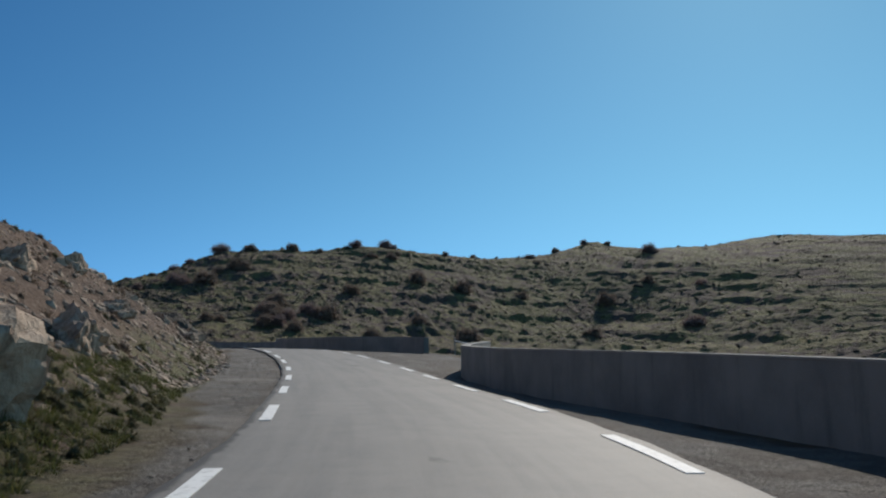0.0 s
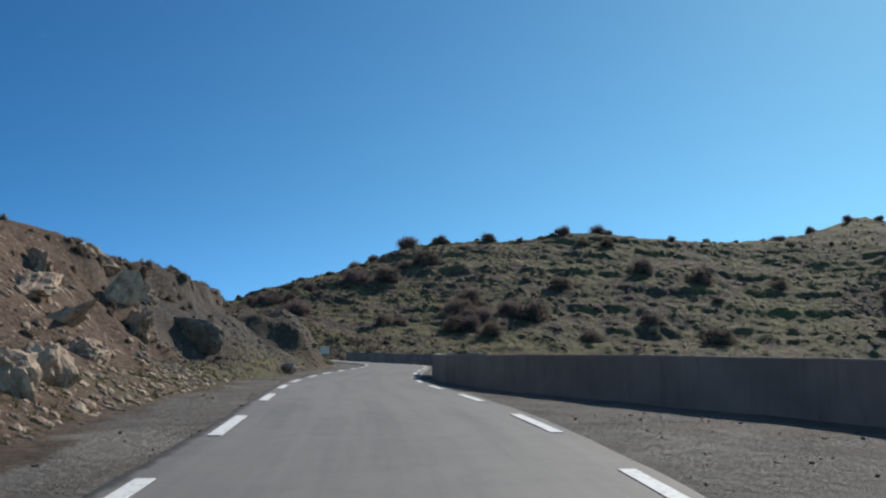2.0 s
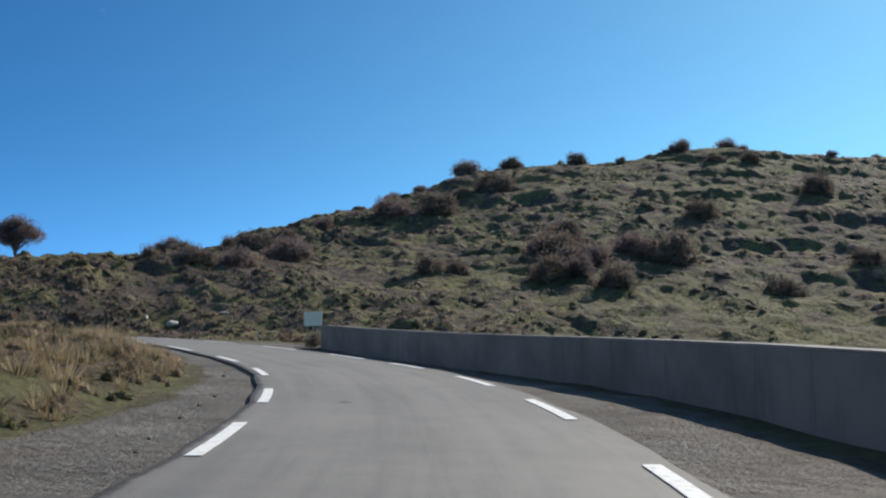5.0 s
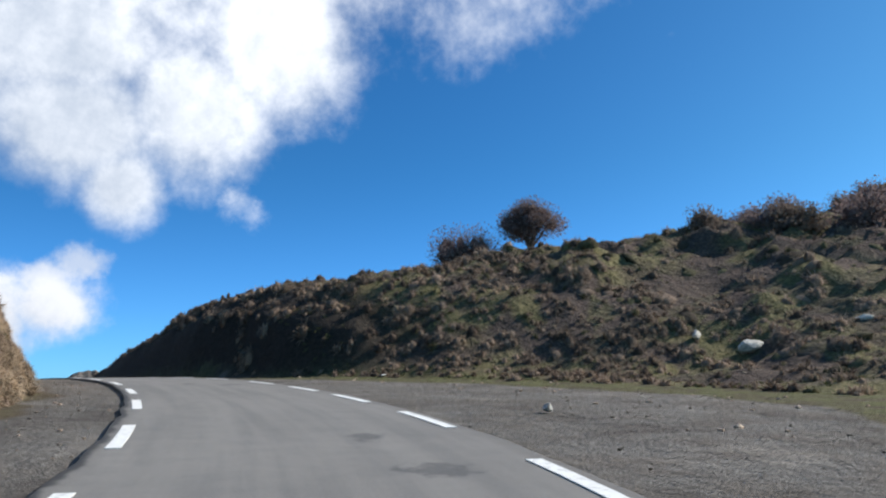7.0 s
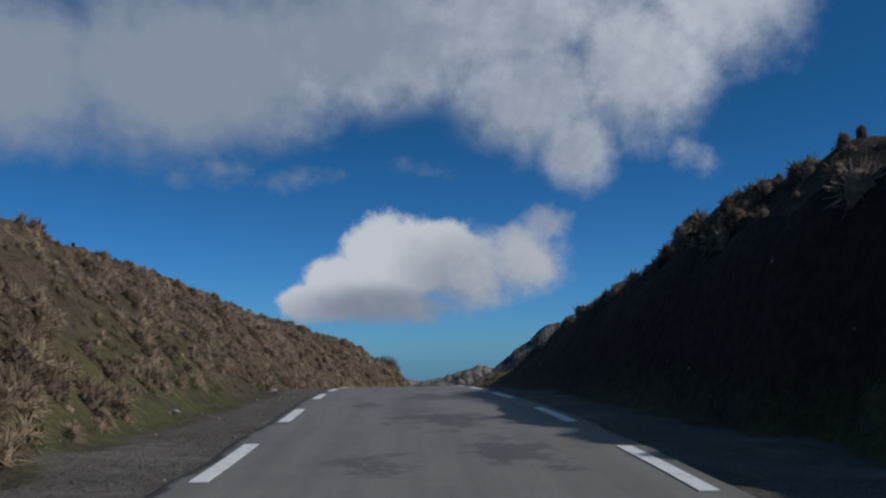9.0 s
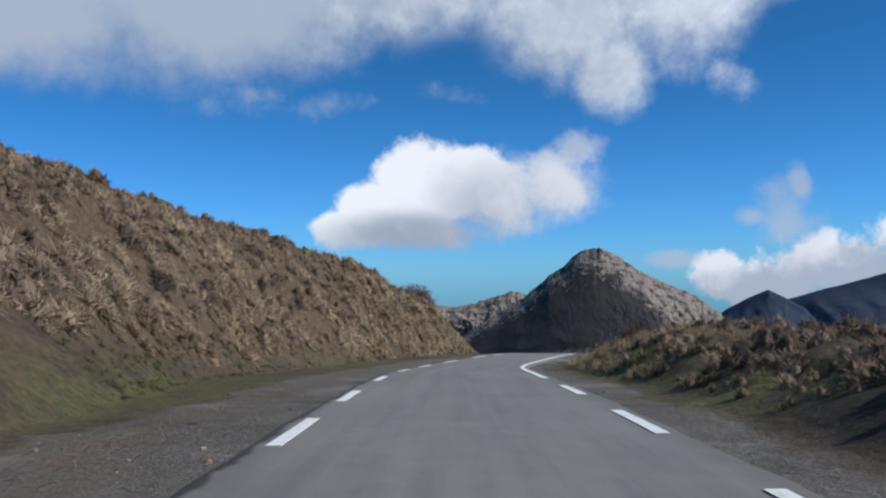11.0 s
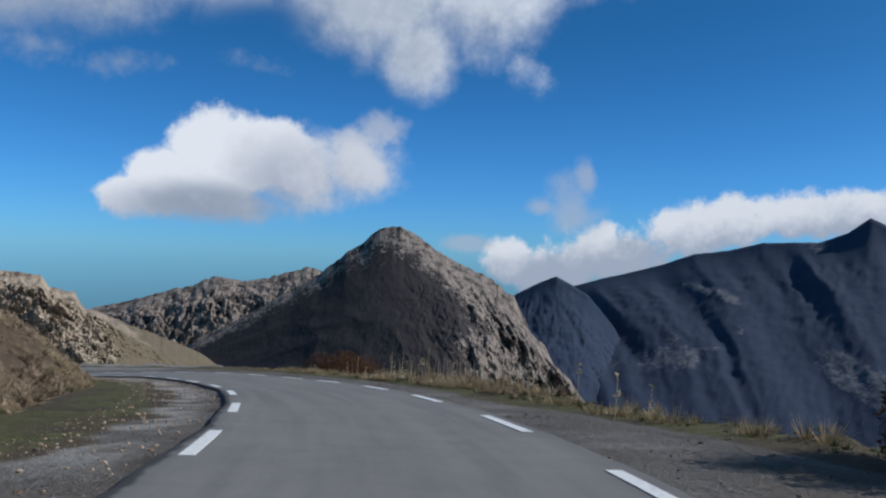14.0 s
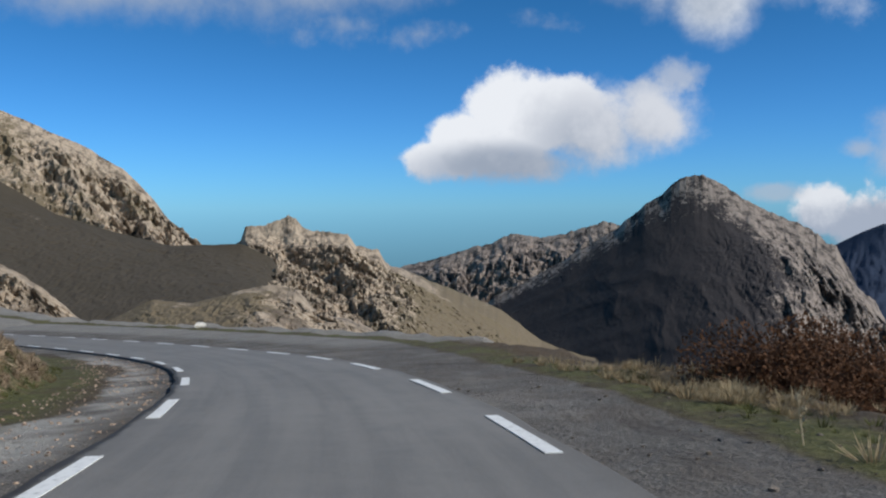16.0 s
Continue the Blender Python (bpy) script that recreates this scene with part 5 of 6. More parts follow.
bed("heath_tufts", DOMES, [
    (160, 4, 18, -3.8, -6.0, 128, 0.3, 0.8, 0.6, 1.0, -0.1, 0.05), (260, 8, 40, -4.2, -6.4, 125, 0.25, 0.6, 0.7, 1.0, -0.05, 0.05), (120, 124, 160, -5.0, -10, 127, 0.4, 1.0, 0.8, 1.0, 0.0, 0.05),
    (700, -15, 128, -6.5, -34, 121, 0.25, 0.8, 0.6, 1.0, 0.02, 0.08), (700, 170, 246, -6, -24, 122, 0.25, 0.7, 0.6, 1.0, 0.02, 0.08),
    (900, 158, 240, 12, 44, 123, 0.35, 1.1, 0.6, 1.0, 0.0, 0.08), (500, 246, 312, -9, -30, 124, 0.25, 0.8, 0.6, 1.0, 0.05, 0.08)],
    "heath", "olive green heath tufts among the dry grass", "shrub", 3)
bed("short_grass", BLADES, [
    (4200, 252, 312, -6.0, -10.0, 131, 0.10, 0.26, 0.8, 1.0, -0.1, 0.01), (4200, 304, 376, -4.5, -8.0, 132, 0.10, 0.26, 0.8, 1.0, -0.06, 0.01),
    (1400, 120, 170, -5.6, -11, 133, 0.10, 0.3, 0.8, 1.0, -0.06, 0.01), (1300, 176, 232, -4.7, -7.5, 134, 0.10, 0.28, 0.8, 1.0, -0.06, 0.01),
    (1500, 160, 202, 8, 18, 135, 0.12, 0.3, 0.8, 1.0, -0.05, 0.01), (1500, 246, 360, 4.4, 7.5, 136, 0.10, 0.3, 0.9, 1.0, -0.06, 0.01),
    (1300, 2, 22, -3.7, -6.2, 138, 0.12, 0.32, 0.8, 1.0, -0.08, 0.01), (1800, 0, 100, -4.4, -6.6, 137, 0.10, 0.25, 0.8, 1.0, -0.02, 0.01)],
    "grass", "short green roadside grass at the foot of the banks", "grass", 4)
bed("straw_grass", BLADES, [
    (300, 126, 156, -4.9, -9.0, 141, 0.35, 0.85, 1.1, 1.0, -0.1, 0.02), (420, 140, 163, -4.3, -6.6, 149, 0.3, 0.75, 1.1, 1.0, 0.0, 0.02), (700, 256, 306, 4.6, 8.5, 142, 0.25, 0.6, 1.1, 1.0, 0.0, 0.02),
    (1500, 314, 352, 5.0, 7.6, 143, 0.15, 0.5, 1.0, 0.9, 0.08, 0.02), (900, 324, 338, 5.0, 7.0, 146, 0.25, 0.8, 1.0, 1.0, 0.12, 0.02), (500, 344, 360, 6.2, 9.0, 147, 0.2, 0.45, 1.0, 1.0, 0.02, 0.02), (420, 322, 366, -4.5, -7.0, 148, 0.2, 0.5, 1.1, 1.0, -0.03, 0.02), (300, 318, 345, -6.5, -9.0, 144, 0.2, 0.5, 1.0, 1.0, -0.05, 0.02),
    (240, 300, 318, 6.0, 10, 145, 0.3, 0.7, 1.1, 1.0, -0.08, 0.02)],
    "straw", "pale dry straw grass along the road edge", "grass", 5)


def hillside(n, x0, x1, y0, y1, seed, lo, hi, need):
    rng = np.random.default_rng(seed)
    x, y = rng.uniform(x0, x1, n), rng.uniform(y0, y1, n)
    z, s, d, toe = land(x, y)
    keep = (d > need) & (fbm(x / 9, y / 9, 3, seed) > -0.08)
    w = lo + (hi - lo) * rng.uniform(0, 1, n) ** 2
    return np.stack([x, y, z - 0.15], 1)[keep], np.stack([w, w * rng.uniform(0.45, 0.75, n)], 1)[keep]


for mat_name, seed, near, wide, word in (("heath", 202, 8500, 5200, "olive cushion plants packed over the hillside"), ("cushion", 201, 5200, 2600, "brown cushion plants packed over the hillside"),
                                         ("thornclump", 203, 700, 700, "dark thorn clumps scattered over the hillside")):
    big = 1.6 if mat_name == "thornclump" else 1.0
    p, w = hillside(near, -122, -18, 164, 246, seed, 0.5 * big, 1.35 * big, 20)
    q, v = hillside(int(wide * 1.5), -100, 200, 205, 420, seed + 7, 0.8 * big, 1.9 * big, 26)
    carpet("heath_clumps", LOWS, np.concatenate([p, q]), np.concatenate([w, v]), mat_name, word, "shrub", seed)


def crown(rnd, centre, radius, n, size, lumps, under=-1.0):
    """Small leaves and twig ends gathered in clumps round a centre."""
    v, f = [], []
    heads = []
    for _ in range(lumps):
        t, u = rnd.random() * 2 * math.pi, rnd.uniform(under, 1.0)
        q = math.sqrt(max(0.0, 1 - u * u))
        rr = rnd.uniform(0.30, 0.72)
        heads.append((Vector((q * math.cos(t) * radius[0] * rr, q * math.sin(t) * radius[1] * rr, u * radius[2] * rr)), rnd.uniform(0.28, 0.50)))
    for h, r in heads:
        # the close twigs at the heart of each clump
        k = len(v)
        ends = [Vector(q) * rnd.uniform(0.75, 1.1) for q in ((1, 0, 0), (0, 1, 0), (-1, 0, 0), (0, -1, 0), (0, 0, 1), (0, 0, -1))]
        v += [centre + h + Vector((q.x * radius[0], q.y * radius[1], q.z * radius[2])) * r * (0.42 if size > 0.12 else 0.25) for q in ends]
        f += [(k + a, k + (a + 1) % 4, k + b) for a in range(4) for b in (4, 5)]
    for _ in range(n):
        h, r = rnd.choice(heads)
        o = Vector((rnd.gauss(0, 1), rnd.gauss(0, 1), rnd.gauss(0, 1)))
        o = o.normalized() * r * rnd.random() ** 0.4
        p = centre + h + Vector((o.x * radius[0], o.y * radius[1], o.z * radius[2]))
        out = (p - centre).normalized()
        a = Vector((rnd.gauss(0, 1), rnd.gauss(0, 1), rnd.gauss(0, 1))).normalized()
        side = out.cross(a).normalized() * size * rnd.uniform(0.3, 0.6)
        tip = p + (out * 0.6 + a * 0.7) * size * rnd.uniform(0.7, 1.3)
        k = len(v)
        v += [p - side, p + side, tip]
        f.append((k, k + 1, k + 2))
    return v, f, heads


def limb(bm, a, b, r0, r1, n=6):
    a, b = Vector(a), Vector(b)
    way = (b - a).normalized()
    u = way.orthogonal().normalized()
    w = way.cross(u)
    rings = []
    for p, r in ((a, r0), ((a + b) / 2 + u * r0 * 0.6, (r0 + r1) / 2), (b, r1)):
        rings.append([bm.verts.new(p + (u * math.cos(2 * math.pi * k / n) + w * math.sin(2 * math.pi * k / n)) * r) for k in range(n)])
    for p, q in zip(rings, rings[1:]):
        for k in range(n):
            bm.faces.new((p[k], p[(k + 1) % n], q[(k + 1) % n], q[k]))


def shrub_tree(name, seed, tall, wide, leaves, mat, label, category, group="", stem=0.28, size=0.16):
    """A thorny tree or shrub: a short forked trunk with limbs under a dense crown of twigs."""
    rnd = random.Random(seed)
    base = new(name)
    low = stem < 0.1
    centre = Vector((0, 0, tall * (0.12 if low else stem + (1 - stem) * 0.46)))
    radius = (wide / 2, wide / 2 * rnd.uniform(0.85, 1.1), tall * (0.92 if low else (1 - stem) * 0.56))
    v, f, heads = crown(rnd, centre, radius, leaves, size, 34 if low else 26, -0.15 if low else -1.0)
    bm = bmesh.new()
    fork = Vector((0.06 * tall * rnd.uniform(-1, 1), 0.06 * tall * rnd.uniform(-1, 1), tall * stem * 0.8))
    limb(bm, (0, 0, -0.3), fork, 0.055 * tall, 0.04 * tall, 7)
    for h, _ in heads[:11]:
        limb(bm, fork, centre + h * 0.8, 0.024 * tall, 0.006 * tall, 5)
    part("trunk", bm, "bark", base)
    shell("crown", v, f, mat, base)
    return tagged(base, label, category, group)


def put(thing, s, d, turn=0.0, size=1.0, sunk=0.0):
    x, y, z = road_place(s, d)
    m = Matrix.Translation((x, y, z - sunk)) @ Matrix.Rotation(turn, 4, "Z") @ Matrix.Scale(size, 4)
    thing.matrix_basis = m
    return thing


def put_xy(thing, x, y, turn=0.0, size=1.0, sunk=0.0):
    m = Matrix.Translation((x, y, ground_z(x, y) - sunk)) @ Matrix.Rotation(turn, 4, "Z") @ Matrix.Scale(size, 4)
    thing.matrix_basis = m
    return thing


def clone(thing, x, y, turn, size, sunk=0.1):
    z = ground_z(x, y)
    ob = copy_thing(thing, Matrix.Identity(4))
    ob.matrix_basis = Matrix.Translation((x, y, z - sunk)) @ Matrix.Rotation(turn, 4, "Z") @ Matrix.Scale(size, 4)
    return ob


# two thorn trees on the crest, and their kin along the skyline
put_xy(shrub_tree("thorn_tree", 1, 5.2, 6.8, 19000, "twig", "round leafless thorn tree on the grassy crest", "tree", stem=0.18, size=0.13), -104.6, 194.2, 0.4, 1.06, 0.35)
put_xy(shrub_tree("thorn_tree", 2, 4.8, 6.4, 17000, "twig", "broad leafless thorn bush on the grassy crest", "tree", stem=0.09, size=0.13), -107.3, 189.2, 1.4, 1.12, 0.1)
kin_a = put_xy(shrub_tree("thorn_bush", 3, 2.7, 5.2, 5200, "twig", "leafless reddish thorn bush on the hillside", "bush", "hillside bushes", 0.04, 0.15), -97, 214, 0.2)
kin_b = put_xy(shrub_tree("thorn_bush", 4, 2.5, 5.0, 5200, "shade", "dark thorn bush on the hillside", "bush", "hillside bushes", 0.03, 0.15), -88, 216, 1.2)
rnd = random.Random(77)
# skyline bushes along the ridge
for u in np.linspace(0.2, 1, 19):
    rx = np.interp(u, (0, 0.3, 0.45, 0.6, 1.0), (-104, -73, -29, 10, 110)) + rnd.uniform(-4, 4)
    ry = np.interp(u, (0, 0.3, 0.45, 0.6, 1.0), (222, 284, 294, 316, 362)) + rnd.uniform(-4, 4)
    clone(rnd.choice((kin_a, kin_b)), rx, ry, rnd.uniform(0, 6.28), rnd.uniform(0.4, 0.95))
for tx, ty, size in ((-72.7, 283.7, 1.5), (-29.0, 294.3, 1.15), (-18.7, 304.2, 1.4), (-50, 290, 1.2), (-97.5, 192.5, 0.45), (-92, 210, 0.9), (-84, 214, 1.2), (-80, 218, 1.1)):
    clone(rnd.choice((kin_a, kin_b)), tx, ty, rnd.uniform(0, 6.28), size)
# the larger bushes of the hillside
for tx, ty, size in ((-80.7, 187.5, 0.8), (-78.2, 190.5, 1.0), (-76, 189.5, 0.9), (-72.5, 192, 1.1), (-73.6, 204.5, 1.35), (-71, 201, 1.2), (-81.4, 233, 0.9), (-78.8, 238.5, 0.8), (-73.4, 246.5, 0.9), (-64.5, 252, 1.1),
                     (-53.9, 200.5, 1.1), (-51.5, 203, 0.9), (-42, 217, 1.7), (-45, 221, 1.4), (-41.2, 204, 1.3), (-38, 206, 1.1), (-33.8, 203, 1.3), (7.3, 225, 1.7), (-43.3, 229, 1.6), (-25.2, 244, 1.5), (7, 262, 1.7), (-5.5, 227, 1.2), (-82.8, 215, 1.2)):
    clone(rnd.choice((kin_a, kin_b)), tx, ty, rnd.uniform(0, 6.28), size, 0.35 * size)
for _ in range(32):
    hx, hy = rnd.uniform(-95, 110), rnd.uniform(188, 330)
    clone(rnd.choice((kin_a, kin_b, kin_b)), hx, hy, rnd.uniform(0, 6.28), rnd.uniform(0.7, 1.9), 0.7)

# shrubs beside the road past the summit
put(shrub_tree("round_shrub", 5, 2.3, 5.6, 62000, "russet", "dense russet shrub on the slope edge", "bush", stem=0.03, size=0.078), 353, 9.9, 0.3, 1.0, 0.35)
put(shrub_tree("round_shrub", 6, 2.4, 4.6, 40000, "russet", "dark reddish shrub on the grassy hump", "bush", stem=0.06, size=0.075), 308.5, 8.0, 1.0, 1.0, 0.05)
put(shrub_tree("round_shrub", 9, 2.6, 5.4, 22000, "twig", "dark leafless thorn shrub on the brow of the hump", "bush", stem=0.06, size=0.10), 302.5, 14.6, 0.7, 1.0, 0.1)
put(shrub_tree("round_shrub", 7, 2.2, 4.2, 16000, "twig", "dark leafless shrub on the bank crest", "bush", stem=0.06, size=0.10), 309.5, -10.9, 2.0, 1.0, 0.2)


# ---------------------------------------------------------------- rocks
def boulder(name, seed, size, mat, label, category="rock", group="", cuts=13, detail=3, rough=0.10, near=(0.42, 0.78)):
    """A broken block: a ball cut flat on several sides and roughened."""
    rnd = random.Random(seed)
    bm = bmesh.new()
    bmesh.ops.create_icosphere(bm, subdivisions=detail, radius=1.0)
    planes = []
    for _ in range(cuts):
        nrm = Vector((rnd.gauss(0, 1), rnd.gauss(0, 1), rnd.gauss(0, 1))).normalized()
        planes.append((nrm, rnd.uniform(*near)))
    off = Vector((seed * 3.1, seed * 1.7, seed * 0.9))
    for vert in bm.verts:
        for nrm, far in planes:
            over = vert.co.dot(nrm) - far
            if over > 0:
                vert.co -= nrm * over * 0.95
        vert.co += vert.co.normalized() * rough * noise.fractal(vert.co * 2.3 + off, 0.6, 2.1, 4)
        vert.co = Vector((vert.co.x * size[0], vert.co.y * size[1], vert.co.z * size[2]))
    ob = part(name, bm, mat)
    return tagged(ob, label, category, group)


put(boulder("boulder", 1, (2.0, 1.3, 1.1), "greyrock", "huge grey boulder half sunk in the shale bank", cuts=7, detail=4), 90.6, -9.0, 0.15, 1.0, 0.15)
put(boulder("boulder", 2, (0.62, 0.45, 0.42), "rock", "squared tan boulder lying on the verge", rough=0.06, near=(0.35, 0.7)), 94.6, -4.6, 0.4, 1.0, -0.15)
put(boulder("boulder", 21, (0.35, 0.3, 0.25), "greyrock", "small grey boulder at the bank foot"), 108.5, -5.6, 0.9, 1.0, -0.1)
for k, (s, d, a, b, c, tilt) in enumerate(((61.3, -6.6, 0.7, 0.5, 0.75, 0.2), (63.4, -6.4, 0.55, 0.45, 0.75, -0.2), (84.0, -9.6, 1.5, 0.5, 0.8, 0.5), (85.0, -10.8, 1.3, 0.4, 0.7, 0.6), (77.3, -11.2, 1.3, 0.8, 0.45, 0.3), (73.5, -9.2, 1.4, 0.5, 0.35, -0.5),
                                         (87.8, -12.8, 1.4, 0.6, 0.5, 0.3), (81, -12.4, 0.6, 0.5, 0.7, 0.1), (46.5, -7.0, 0.8, 0.6, 0.6, 0.2), (49.0, -8.4, 0.9, 0.5, 0.5, 0.4), (52, -10.0, 0.9, 0.6, 0.6, 0.3), (46, -12.5, 0.9, 0.7, 0.8, 0.2),
                                         (34, -9.0, 0.8, 0.6, 0.6, 0.3), (9.6, -5.5, 0.95, 0.75, 0.85, 0.1), (20.0, -6.9, 0.9, 0.7, 0.7, 0.1), (12, -7.2, 0.8, 0.7, 0.6, 0.2), (30, -11.5, 0.8, 0.6, 0.6, 0.1), (68, -12.5, 1.1, 0.6, 0.5, 0.4), (57, -12.5, 0.9, 0.6, 0.7, 0.2), (70.5, -7.4, 0.6, 0.5, 0.4, 0.1), (90.0, -11.6, 1.1, 0.5, 0.6, 0.4))):
    slab = put(boulder("outcrop", 30 + k, (a * 1.4, b * 1.35, c * 1.35), "rock", "pale broken limestone outcrop on the slope", group="slope outcrops", cuts=15, detail=4, rough=0.20, near=(0.42, 0.80)), s, d, k * 1.3, 1.0, 0.05)
    slab.matrix_basis = slab.matrix_basis @ Matrix.Rotation(tilt, 4, "Y")
for k, (s, d, size) in enumerate(((312, -6.9, 0.6), (184.5, 22.0, 0.8), (186.5, 21.4, 0.5), (192, 9.2, 0.2), (274, -7.7, 0.2), (334.5, 5.6, 0.2), (171.5, 5.2, 0.2), (214.5, -4.8, 0.14), (228, -4.6, 0.16), (409, 11.5, 0.7), (182.5, 26, 0.35))):
    put(boulder("stone", 60 + k, (size * 1.2, size * 0.7, size * 0.5), "chalk", "white stone lying beside the road", "stone", "white stones", 7, 2, 0.05, (0.3, 0.7)), s, d, k, 1.0, -size * 0.2)

stones = []
for seed in range(3):
    r3 = random.Random(seed + 5)
    bm = bmesh.new()
    bmesh.ops.create_icosphere(bm, subdivisions=1, radius=0.5)
    for vert in bm.verts:
        vert.co *= r3.uniform(0.7, 1.15)
    bm.verts.ensure_lookup_table()
    stones.append((np.array([tuple(v.co) for v in bm.verts]), np.array([[v.index for v in fc.verts] for fc in bm.faces]), np.zeros(len(bm.verts))))
    bm.free()


def rubble(n, s0, s1, d0, d1, seed, lo, hi, power=1.0):
    rng = np.random.default_rng(seed)
    s, d = rng.uniform(s0, s1, n), d0 + (d1 - d0) * rng.uniform(0, 1, n) ** power
    p = on_road(s, d)
    p[:, 2] = land(p[:, 0], p[:, 1])[0] - 0.06
    w = lo + (hi - lo) * rng.uniform(0, 1, n) ** 4
    return p, np.stack([w, w * 0.75], 1)


for mat_name, spec, word in (
        ("greyrock", [(1500, -10, 118, -4.8, -13, 301, 0.06, 0.35), (1800, 76, 112, -5.0, -9.0, 306, 0.05, 0.34), (700, 0, 440, -2.7, -5.5, 302, 0.03, 0.12), (900, 36, 76, 2.8, 10, 303, 0.02, 0.09), (700, 150, 240, 2.8, 12, 304, 0.02, 0.10), (700, 250, 400, 2.8, 6.5, 305, 0.03, 0.12)], "grey rubble fallen from the banks"),
        ("rock", [(6500, -10, 82, -5.0, -16, 311, 0.05, 0.42, 1.5), (2600, 306, 385, -2.8, -5.2, 312, 0.02, 0.09), (260, 160, 246, -2.8, -6, 313, 0.03, 0.14), (260, 160, 200, 6, 24, 314, 0.04, 0.2)], "pale limestone rubble on verge and slope")):
    got = [rubble(*row) for row in spec]
    carpet("rubble", stones, np.concatenate([a for a, _ in got]), np.concatenate([b for _, b in got]), mat_name, word, "stones", 7)


# ---------------------------------------------------------------- roadside things
def box(bm, x0, x1, y0, y1, z0, z1, bevel=0.0):
    made = bmesh.ops.create_cube(bm, size=1.0)["verts"]
    for vert in made:
        vert.co = Vector((x0 + (x1 - x0) * (vert.co.x + 0.5), y0 + (y1 - y0) * (vert.co.y + 0.5), z0 + (z1 - z0) * (vert.co.z + 0.5)))
    if bevel:
        edges = {e for vert in made for e in vert.link_edges}
        bmesh.ops.bevel(bm, geom=list(edges), offset=bevel, segments=2, affect="EDGES")


def notice_board():
    base = new("notice_board")
    bm = bmesh.new()
    box(bm, -0.85, 0.85, -0.03, 0.03, 1.55, 2.85, 0.01)
    part("panel", bm, "board", base, "blank weathered grey panel")
    for x in (-0.6, 0.0, 0.6):
        bm = bmesh.new()
        box(bm, x - 0.05, x + 0.05, -0.1, -0.035, -0.5, 2.7, 0.008)
        part("post", bm, "post", base)
    bm = bmesh.new()
    box(bm, -0.8, 0.8, -0.09, -0.04, 0.55, 0.63)
    part("rail", bm, "post", base)
    return tagged(base, "blank grey notice board on three wooden posts", "sign")


put(notice_board(), 171.8, 23.2, 3.3, 0.88, 0.1)


def fallen_barrier():
    base = new("barrier_post")
    bm = bmesh.new()
    limb(bm, (0, 0, -0.3), (0, 0, 1.15), 0.05, 0.045, 8)
    part("post", bm, "post", base)
    bm = bmesh.new()
    limb(bm, (0.0, -0.1, 0.95), (0.9, -4.2, 0.35), 0.045, 0.045, 8)
    part("bar", bm, "whitebar", base, "white tilted metal bar")
    return tagged(base, "grey post with a white tilted barrier bar", "barrier")


def stake(lean):
    bm = bmesh.new()
    limb(bm, (0, 0, -0.3), (lean, 0.05, 0.85), 0.055, 0.045, 7)
    return tagged(part("wooden_stake", bm, "post"), "short grey wooden stake in the gravel", "stake", "lay-by stakes")


for s, d, lean in ((156.2, 7.0, 0.05), (157.0, 8.2, -0.08), (159.5, 11.3, 0.1), (167.5, 12.8, -0.05)):
    put(stake(lean), s, d, d, 1.0, 0.0)
put(shrub_tree("roadside_weed", 8, 0.9, 1.3, 1600, "shade", "small scrubby weed at the parapet end", "bush", stem=0.05, size=0.06), 155.4, 6.4, 0.5, 1.0, 0.02)
put(fallen_barrier(), 57.5, 10.9, 0.1, 1.0, 0.0)


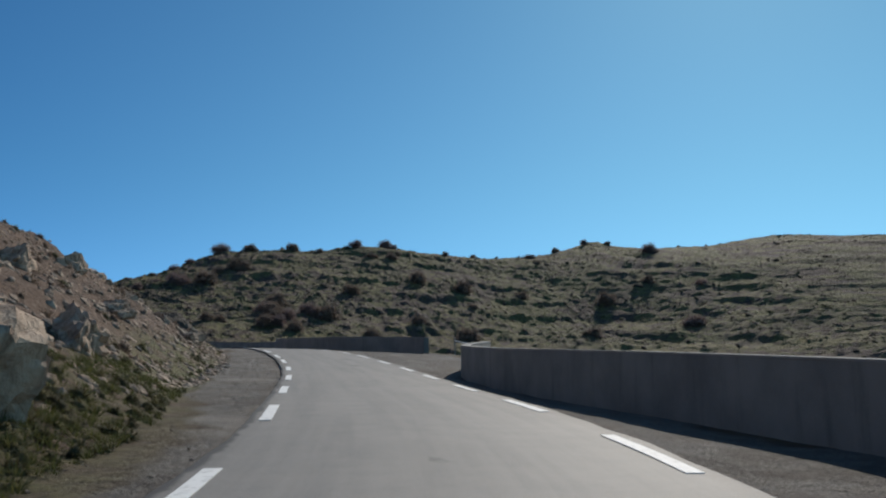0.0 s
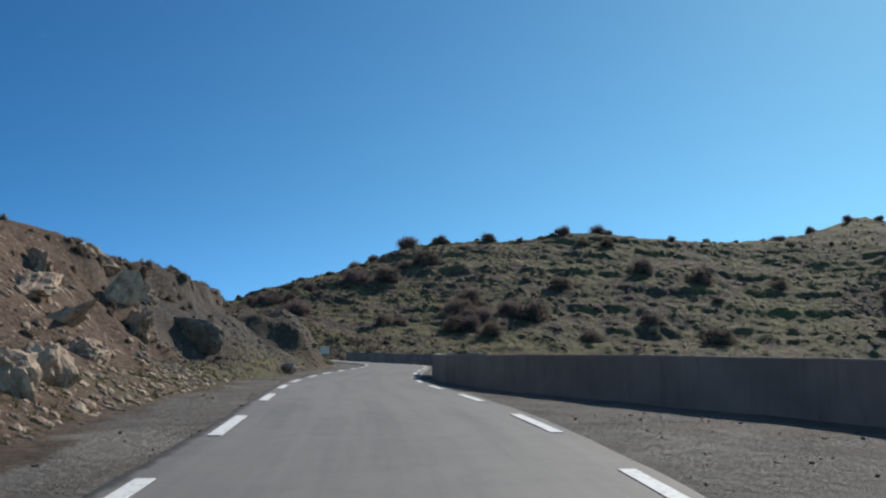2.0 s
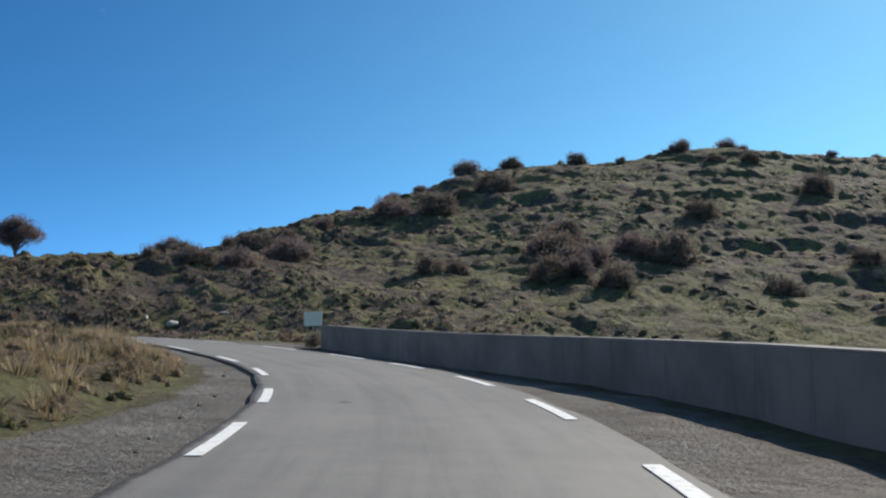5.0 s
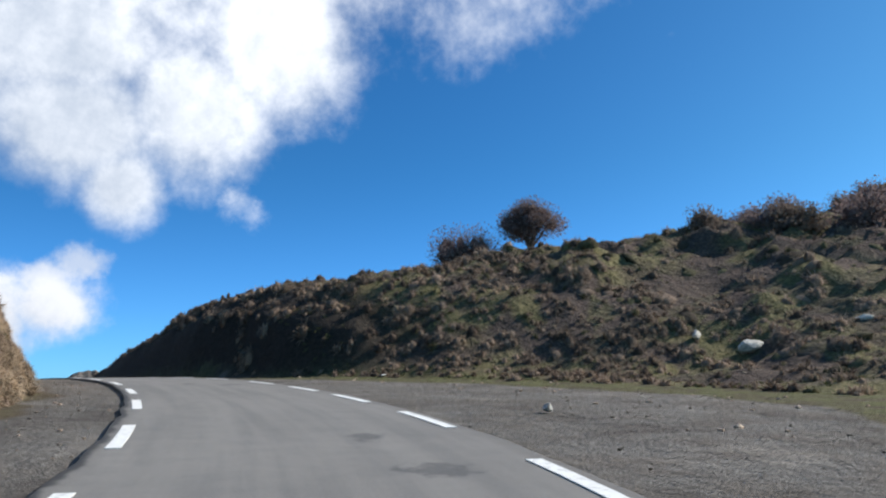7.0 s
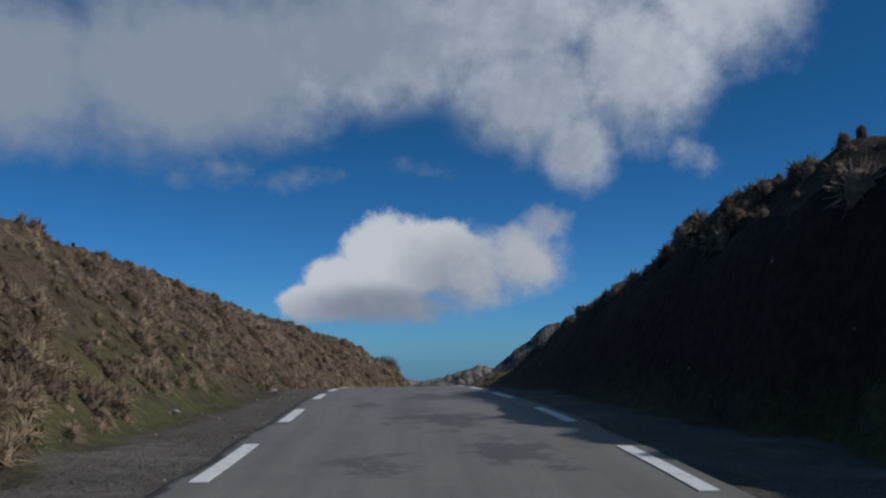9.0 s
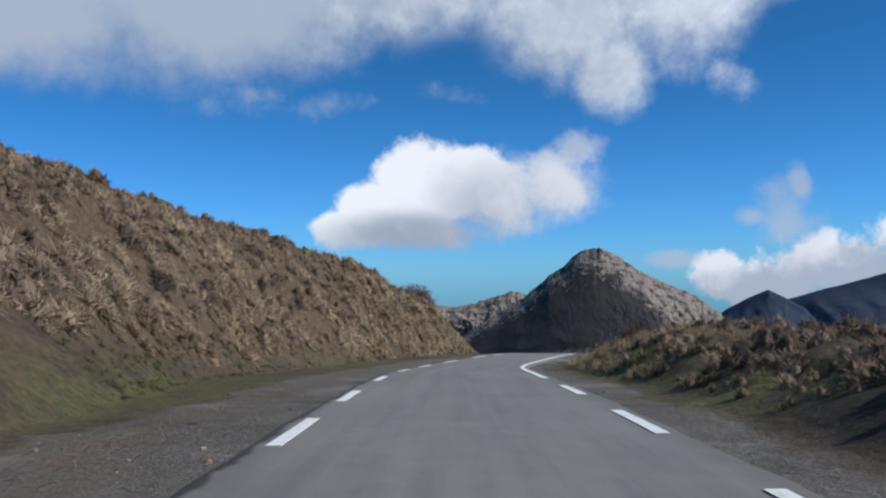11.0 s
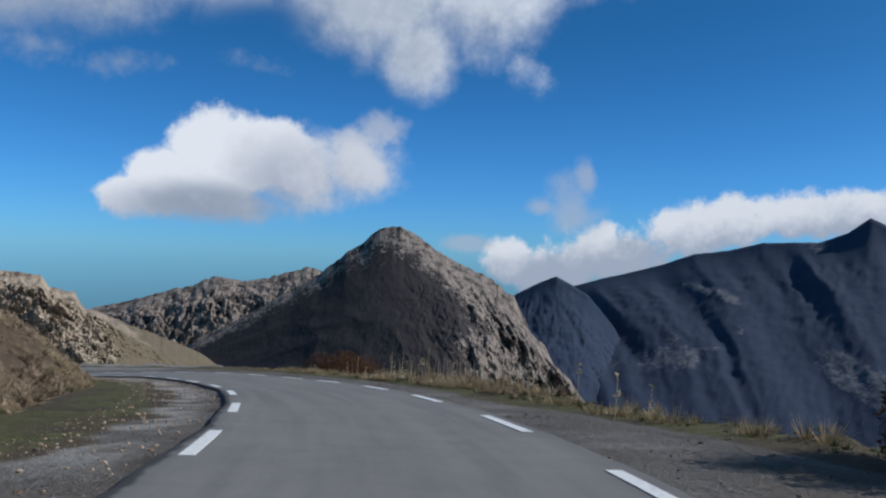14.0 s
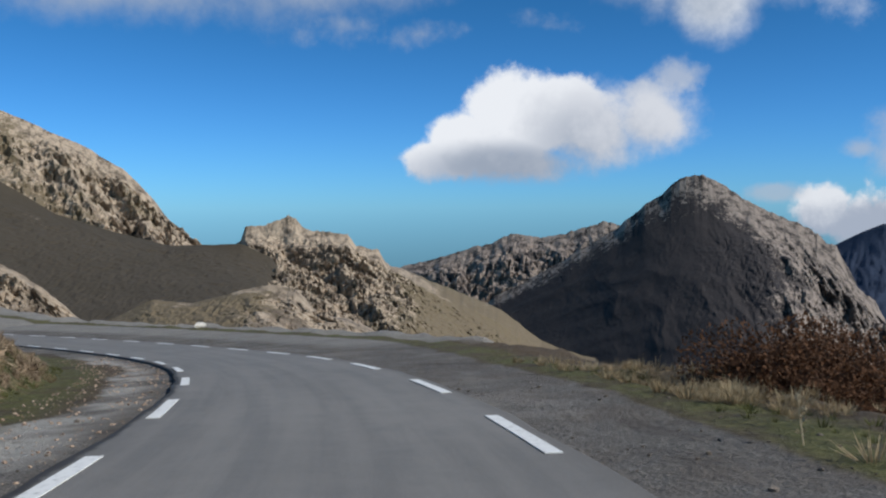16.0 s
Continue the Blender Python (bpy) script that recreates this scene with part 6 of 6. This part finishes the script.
def parked_car():
    """A small white hatchback."""
    base = new("car")
    bm = bmesh.new()
    side = [(-1.9, 0.35), (-1.95, 0.75), (-1.75, 0.98), (1.0, 0.98), (1.85, 0.78), (1.95, 0.5), (1.9, 0.32)]
    roof = [(-1.7, 0.98), (-1.35, 1.42), (-0.9, 1.5), (0.15, 1.48), (0.95, 0.98)]
    for outline, half, inset in ((side, 0.82, 0.0), (roof, 0.78, 0.14)):
        a = [bm.verts.new((x, -half + inset * (z > 1.1), z)) for x, z in outline]
        b = [bm.verts.new((x, half - inset * (z > 1.1), z)) for x, z in outline]
        bm.faces.new(a[::-1]), bm.faces.new(b)
        for k in range(len(a)):
            bm.faces.new((a[k], a[(k + 1) % len(a)], b[(k + 1) % len(a)], b[k]))
    bmesh.ops.bevel(bm, geom=bm.edges[:], offset=0.04, segments=2, affect="EDGES")
    part("body", bm, "carpaint", base, smooth=True)
    for y in (-1, 1):
        v = [(-1.45, 0.755 * y, 1.03), (0.75, 0.755 * y, 1.03), (0.12, 0.672 * y, 1.42), (-1.22, 0.672 * y, 1.38)]
        v = [(a, b + 0.012 * y, c) for a, b, c in v]
        shell("side_window", v + [(a, b - 0.03 * y, c) for a, b, c in v], [(0, 1, 2, 3), (7, 6, 5, 4), (0, 4, 5, 1), (1, 5, 6, 2), (2, 6, 7, 3), (3, 7, 4, 0)], "glass", base)
    v = [(0.90, -0.66, 1.04), (0.90, 0.66, 1.04), (0.24, 0.58, 1.44), (0.24, -0.58, 1.44)]
    v = [(a + 0.03, b, c + 0.02) for a, b, c in v]
    shell("windscreen", v + [(a - 0.03, b, c - 0.03) for a, b, c in v], [(0, 1, 2, 3), (7, 6, 5, 4), (0, 4, 5, 1), (1, 5, 6, 2), (2, 6, 7, 3), (3, 7, 4, 0)], "glass", base)
    for x in (-1.25, 1.25):
        for y in (-0.74, 0.74):
            bm = bmesh.new()
            bmesh.ops.create_cone(bm, cap_ends=True, segments=20, radius1=0.3, radius2=0.3, depth=0.2, matrix=Matrix.Translation((x, y, 0.3)) @ Matrix.Rotation(radians(90), 4, "X"))
            bmesh.ops.bevel(bm, geom=bm.edges[:], offset=0.02, segments=1, affect="EDGES")
            part("wheel", bm, "rubber", base)
    return tagged(base, "small white hatchback parked behind the parapet", "car")


put(parked_car(), 160.5, 21.6, 3.5, 1.0, 0.1)


def thistle(seed, tall):
    """A dead thistle: a branching stalk with spiny heads."""
    rnd = random.Random(seed)
    base = new("dry_thistle")
    bm = bmesh.new()
    limb(bm, (0, 0, -0.05), (0.04 * rnd.uniform(-1, 1), 0.04 * rnd.uniform(-1, 1), tall), 0.018, 0.008, 5)
    heads = [Vector((0, 0, tall))]
    for _ in range(rnd.randint(4, 8)):
        z = tall * rnd.uniform(0.35, 0.95)
        t = rnd.random() * 6.28
        q = Vector((math.cos(t) * 0.1, math.sin(t) * 0.1, z + 0.12))
        limb(bm, (0, 0, z), q, 0.009, 0.005, 4)
        heads.append(q)
    part("stalk", bm, "drystalk", base)
    v, f = [], []
    for h in heads:
        for _ in range(16):
            a = Vector((rnd.gauss(0, 1), rnd.gauss(0, 1), rnd.gauss(0, 1))).normalized()
            side = a.orthogonal().normalized() * 0.022
            k = len(v)
            v += [h - side, h + side, h + a * rnd.uniform(0.06, 0.11)]
            f.append((k, k + 1, k + 2))
    tagged(shell("seed_head", v, f, "drystalk", base), kind="stuff")
    return tagged(base, "dead straw-coloured thistle on the road edge", "thistle", "dead thistles")


def mullein(seed, tall):
    """A dead mullein: one thick upright spike of seed capsules over withered leaves."""
    rnd = random.Random(seed)
    base = new("dry_mullein")
    lean = Vector((0.05 * rnd.uniform(-1, 1), 0.05 * rnd.uniform(-1, 1), 1.0)) * tall
    bm = bmesh.new()
    limb(bm, (0, 0, -0.06), lean, 0.014, 0.006, 5)
    part("stalk", bm, "drystalk", base)
    v, f = [], []
    for _ in range(260):
        u = rnd.uniform(0.42, 1.0)
        t = rnd.random() * 6.28
        out = Vector((math.cos(t), math.sin(t), rnd.uniform(0.1, 0.9)))
        side = Vector((-math.sin(t), math.cos(t), 0)) * 0.012
        p = lean * u
        k = len(v)
        v += [p - side, p + side, p + out * rnd.uniform(0.018, 0.036) * (1.25 - 0.6 * u)]
        f.append((k, k + 1, k + 2))
    tagged(shell("seed_spike", v, f, "drystalk", base), kind="stuff")
    v, f = [], []
    for _ in range(16):
        t, u = rnd.random() * 6.28, rnd.uniform(0.0, 0.32)
        out, side = Vector((math.cos(t), math.sin(t), 0)), Vector((-math.sin(t), math.cos(t), 0)) * 0.03
        p, long_ = lean * u, rnd.uniform(0.12, 0.24)
        k = len(v)
        v += [p, p + out * long_ * 0.5 + side + Vector((0, 0, 0.05)), p + out * long_ - Vector((0, 0, 0.06)), p + out * long_ * 0.5 - side + Vector((0, 0, 0.05))]
        f.append((k, k + 1, k + 2, k + 3))
    tagged(shell("leaf_rosette", v, f, "straw", base), kind="stuff")
    return tagged(base, "tall dead mullein spike standing in the roadside grass", "dry plant", "dead mulleins")


spikes = [put(mullein(10 + k, 0.95 + 0.12 * k), s, d, k) for k, (s, d) in enumerate(((328.5, 6.2), (330.5, 6.45), (334.0, 6.6), (339.2, 6.9)))]
for k in range(46):
    s = rnd.choice((rnd.uniform(324, 345), rnd.uniform(326, 338)))
    d = 6.1 + 0.05 * (s - 326) + rnd.uniform(-0.5, 0.7)
    x, y, z = road_place(s, d)
    thing = copy_thing(spikes[k % 4], Matrix.Identity(4))
    thing.matrix_basis = Matrix.Translation((x, y, z - 0.04)) @ Matrix.Rotation(rnd.uniform(0, 6), 4, "Z") @ Matrix.Rotation(rnd.uniform(-0.1, 0.1), 4, "X") @ Matrix.Scale(rnd.uniform(0.4, 1.0), 4)

kinds = [put(thistle(k, 0.9 + 0.25 * k), 322 + 3 * k, 6.0 + 0.1 * k, 0.0, 0.55) for k in range(4)]
for k in range(44):
    s = rnd.choice((rnd.uniform(312, 352), rnd.uniform(320, 340), rnd.uniform(258, 300))) 
    d = rnd.uniform(5.0, 6.8) if s > 300 else rnd.uniform(4.7, 7)
    x, y, z = road_place(s, d)
    thing = copy_thing(rnd.choice(kinds), Matrix.Identity(4))
    thing.matrix_basis = Matrix.Translation((x, y, z - 0.04)) @ Matrix.Rotation(rnd.uniform(0, 6), 4, "Z") @ Matrix.Rotation(rnd.uniform(-0.15, 0.15), 4, "X") @ Matrix.Scale(rnd.uniform(0.4, 0.65), 4)
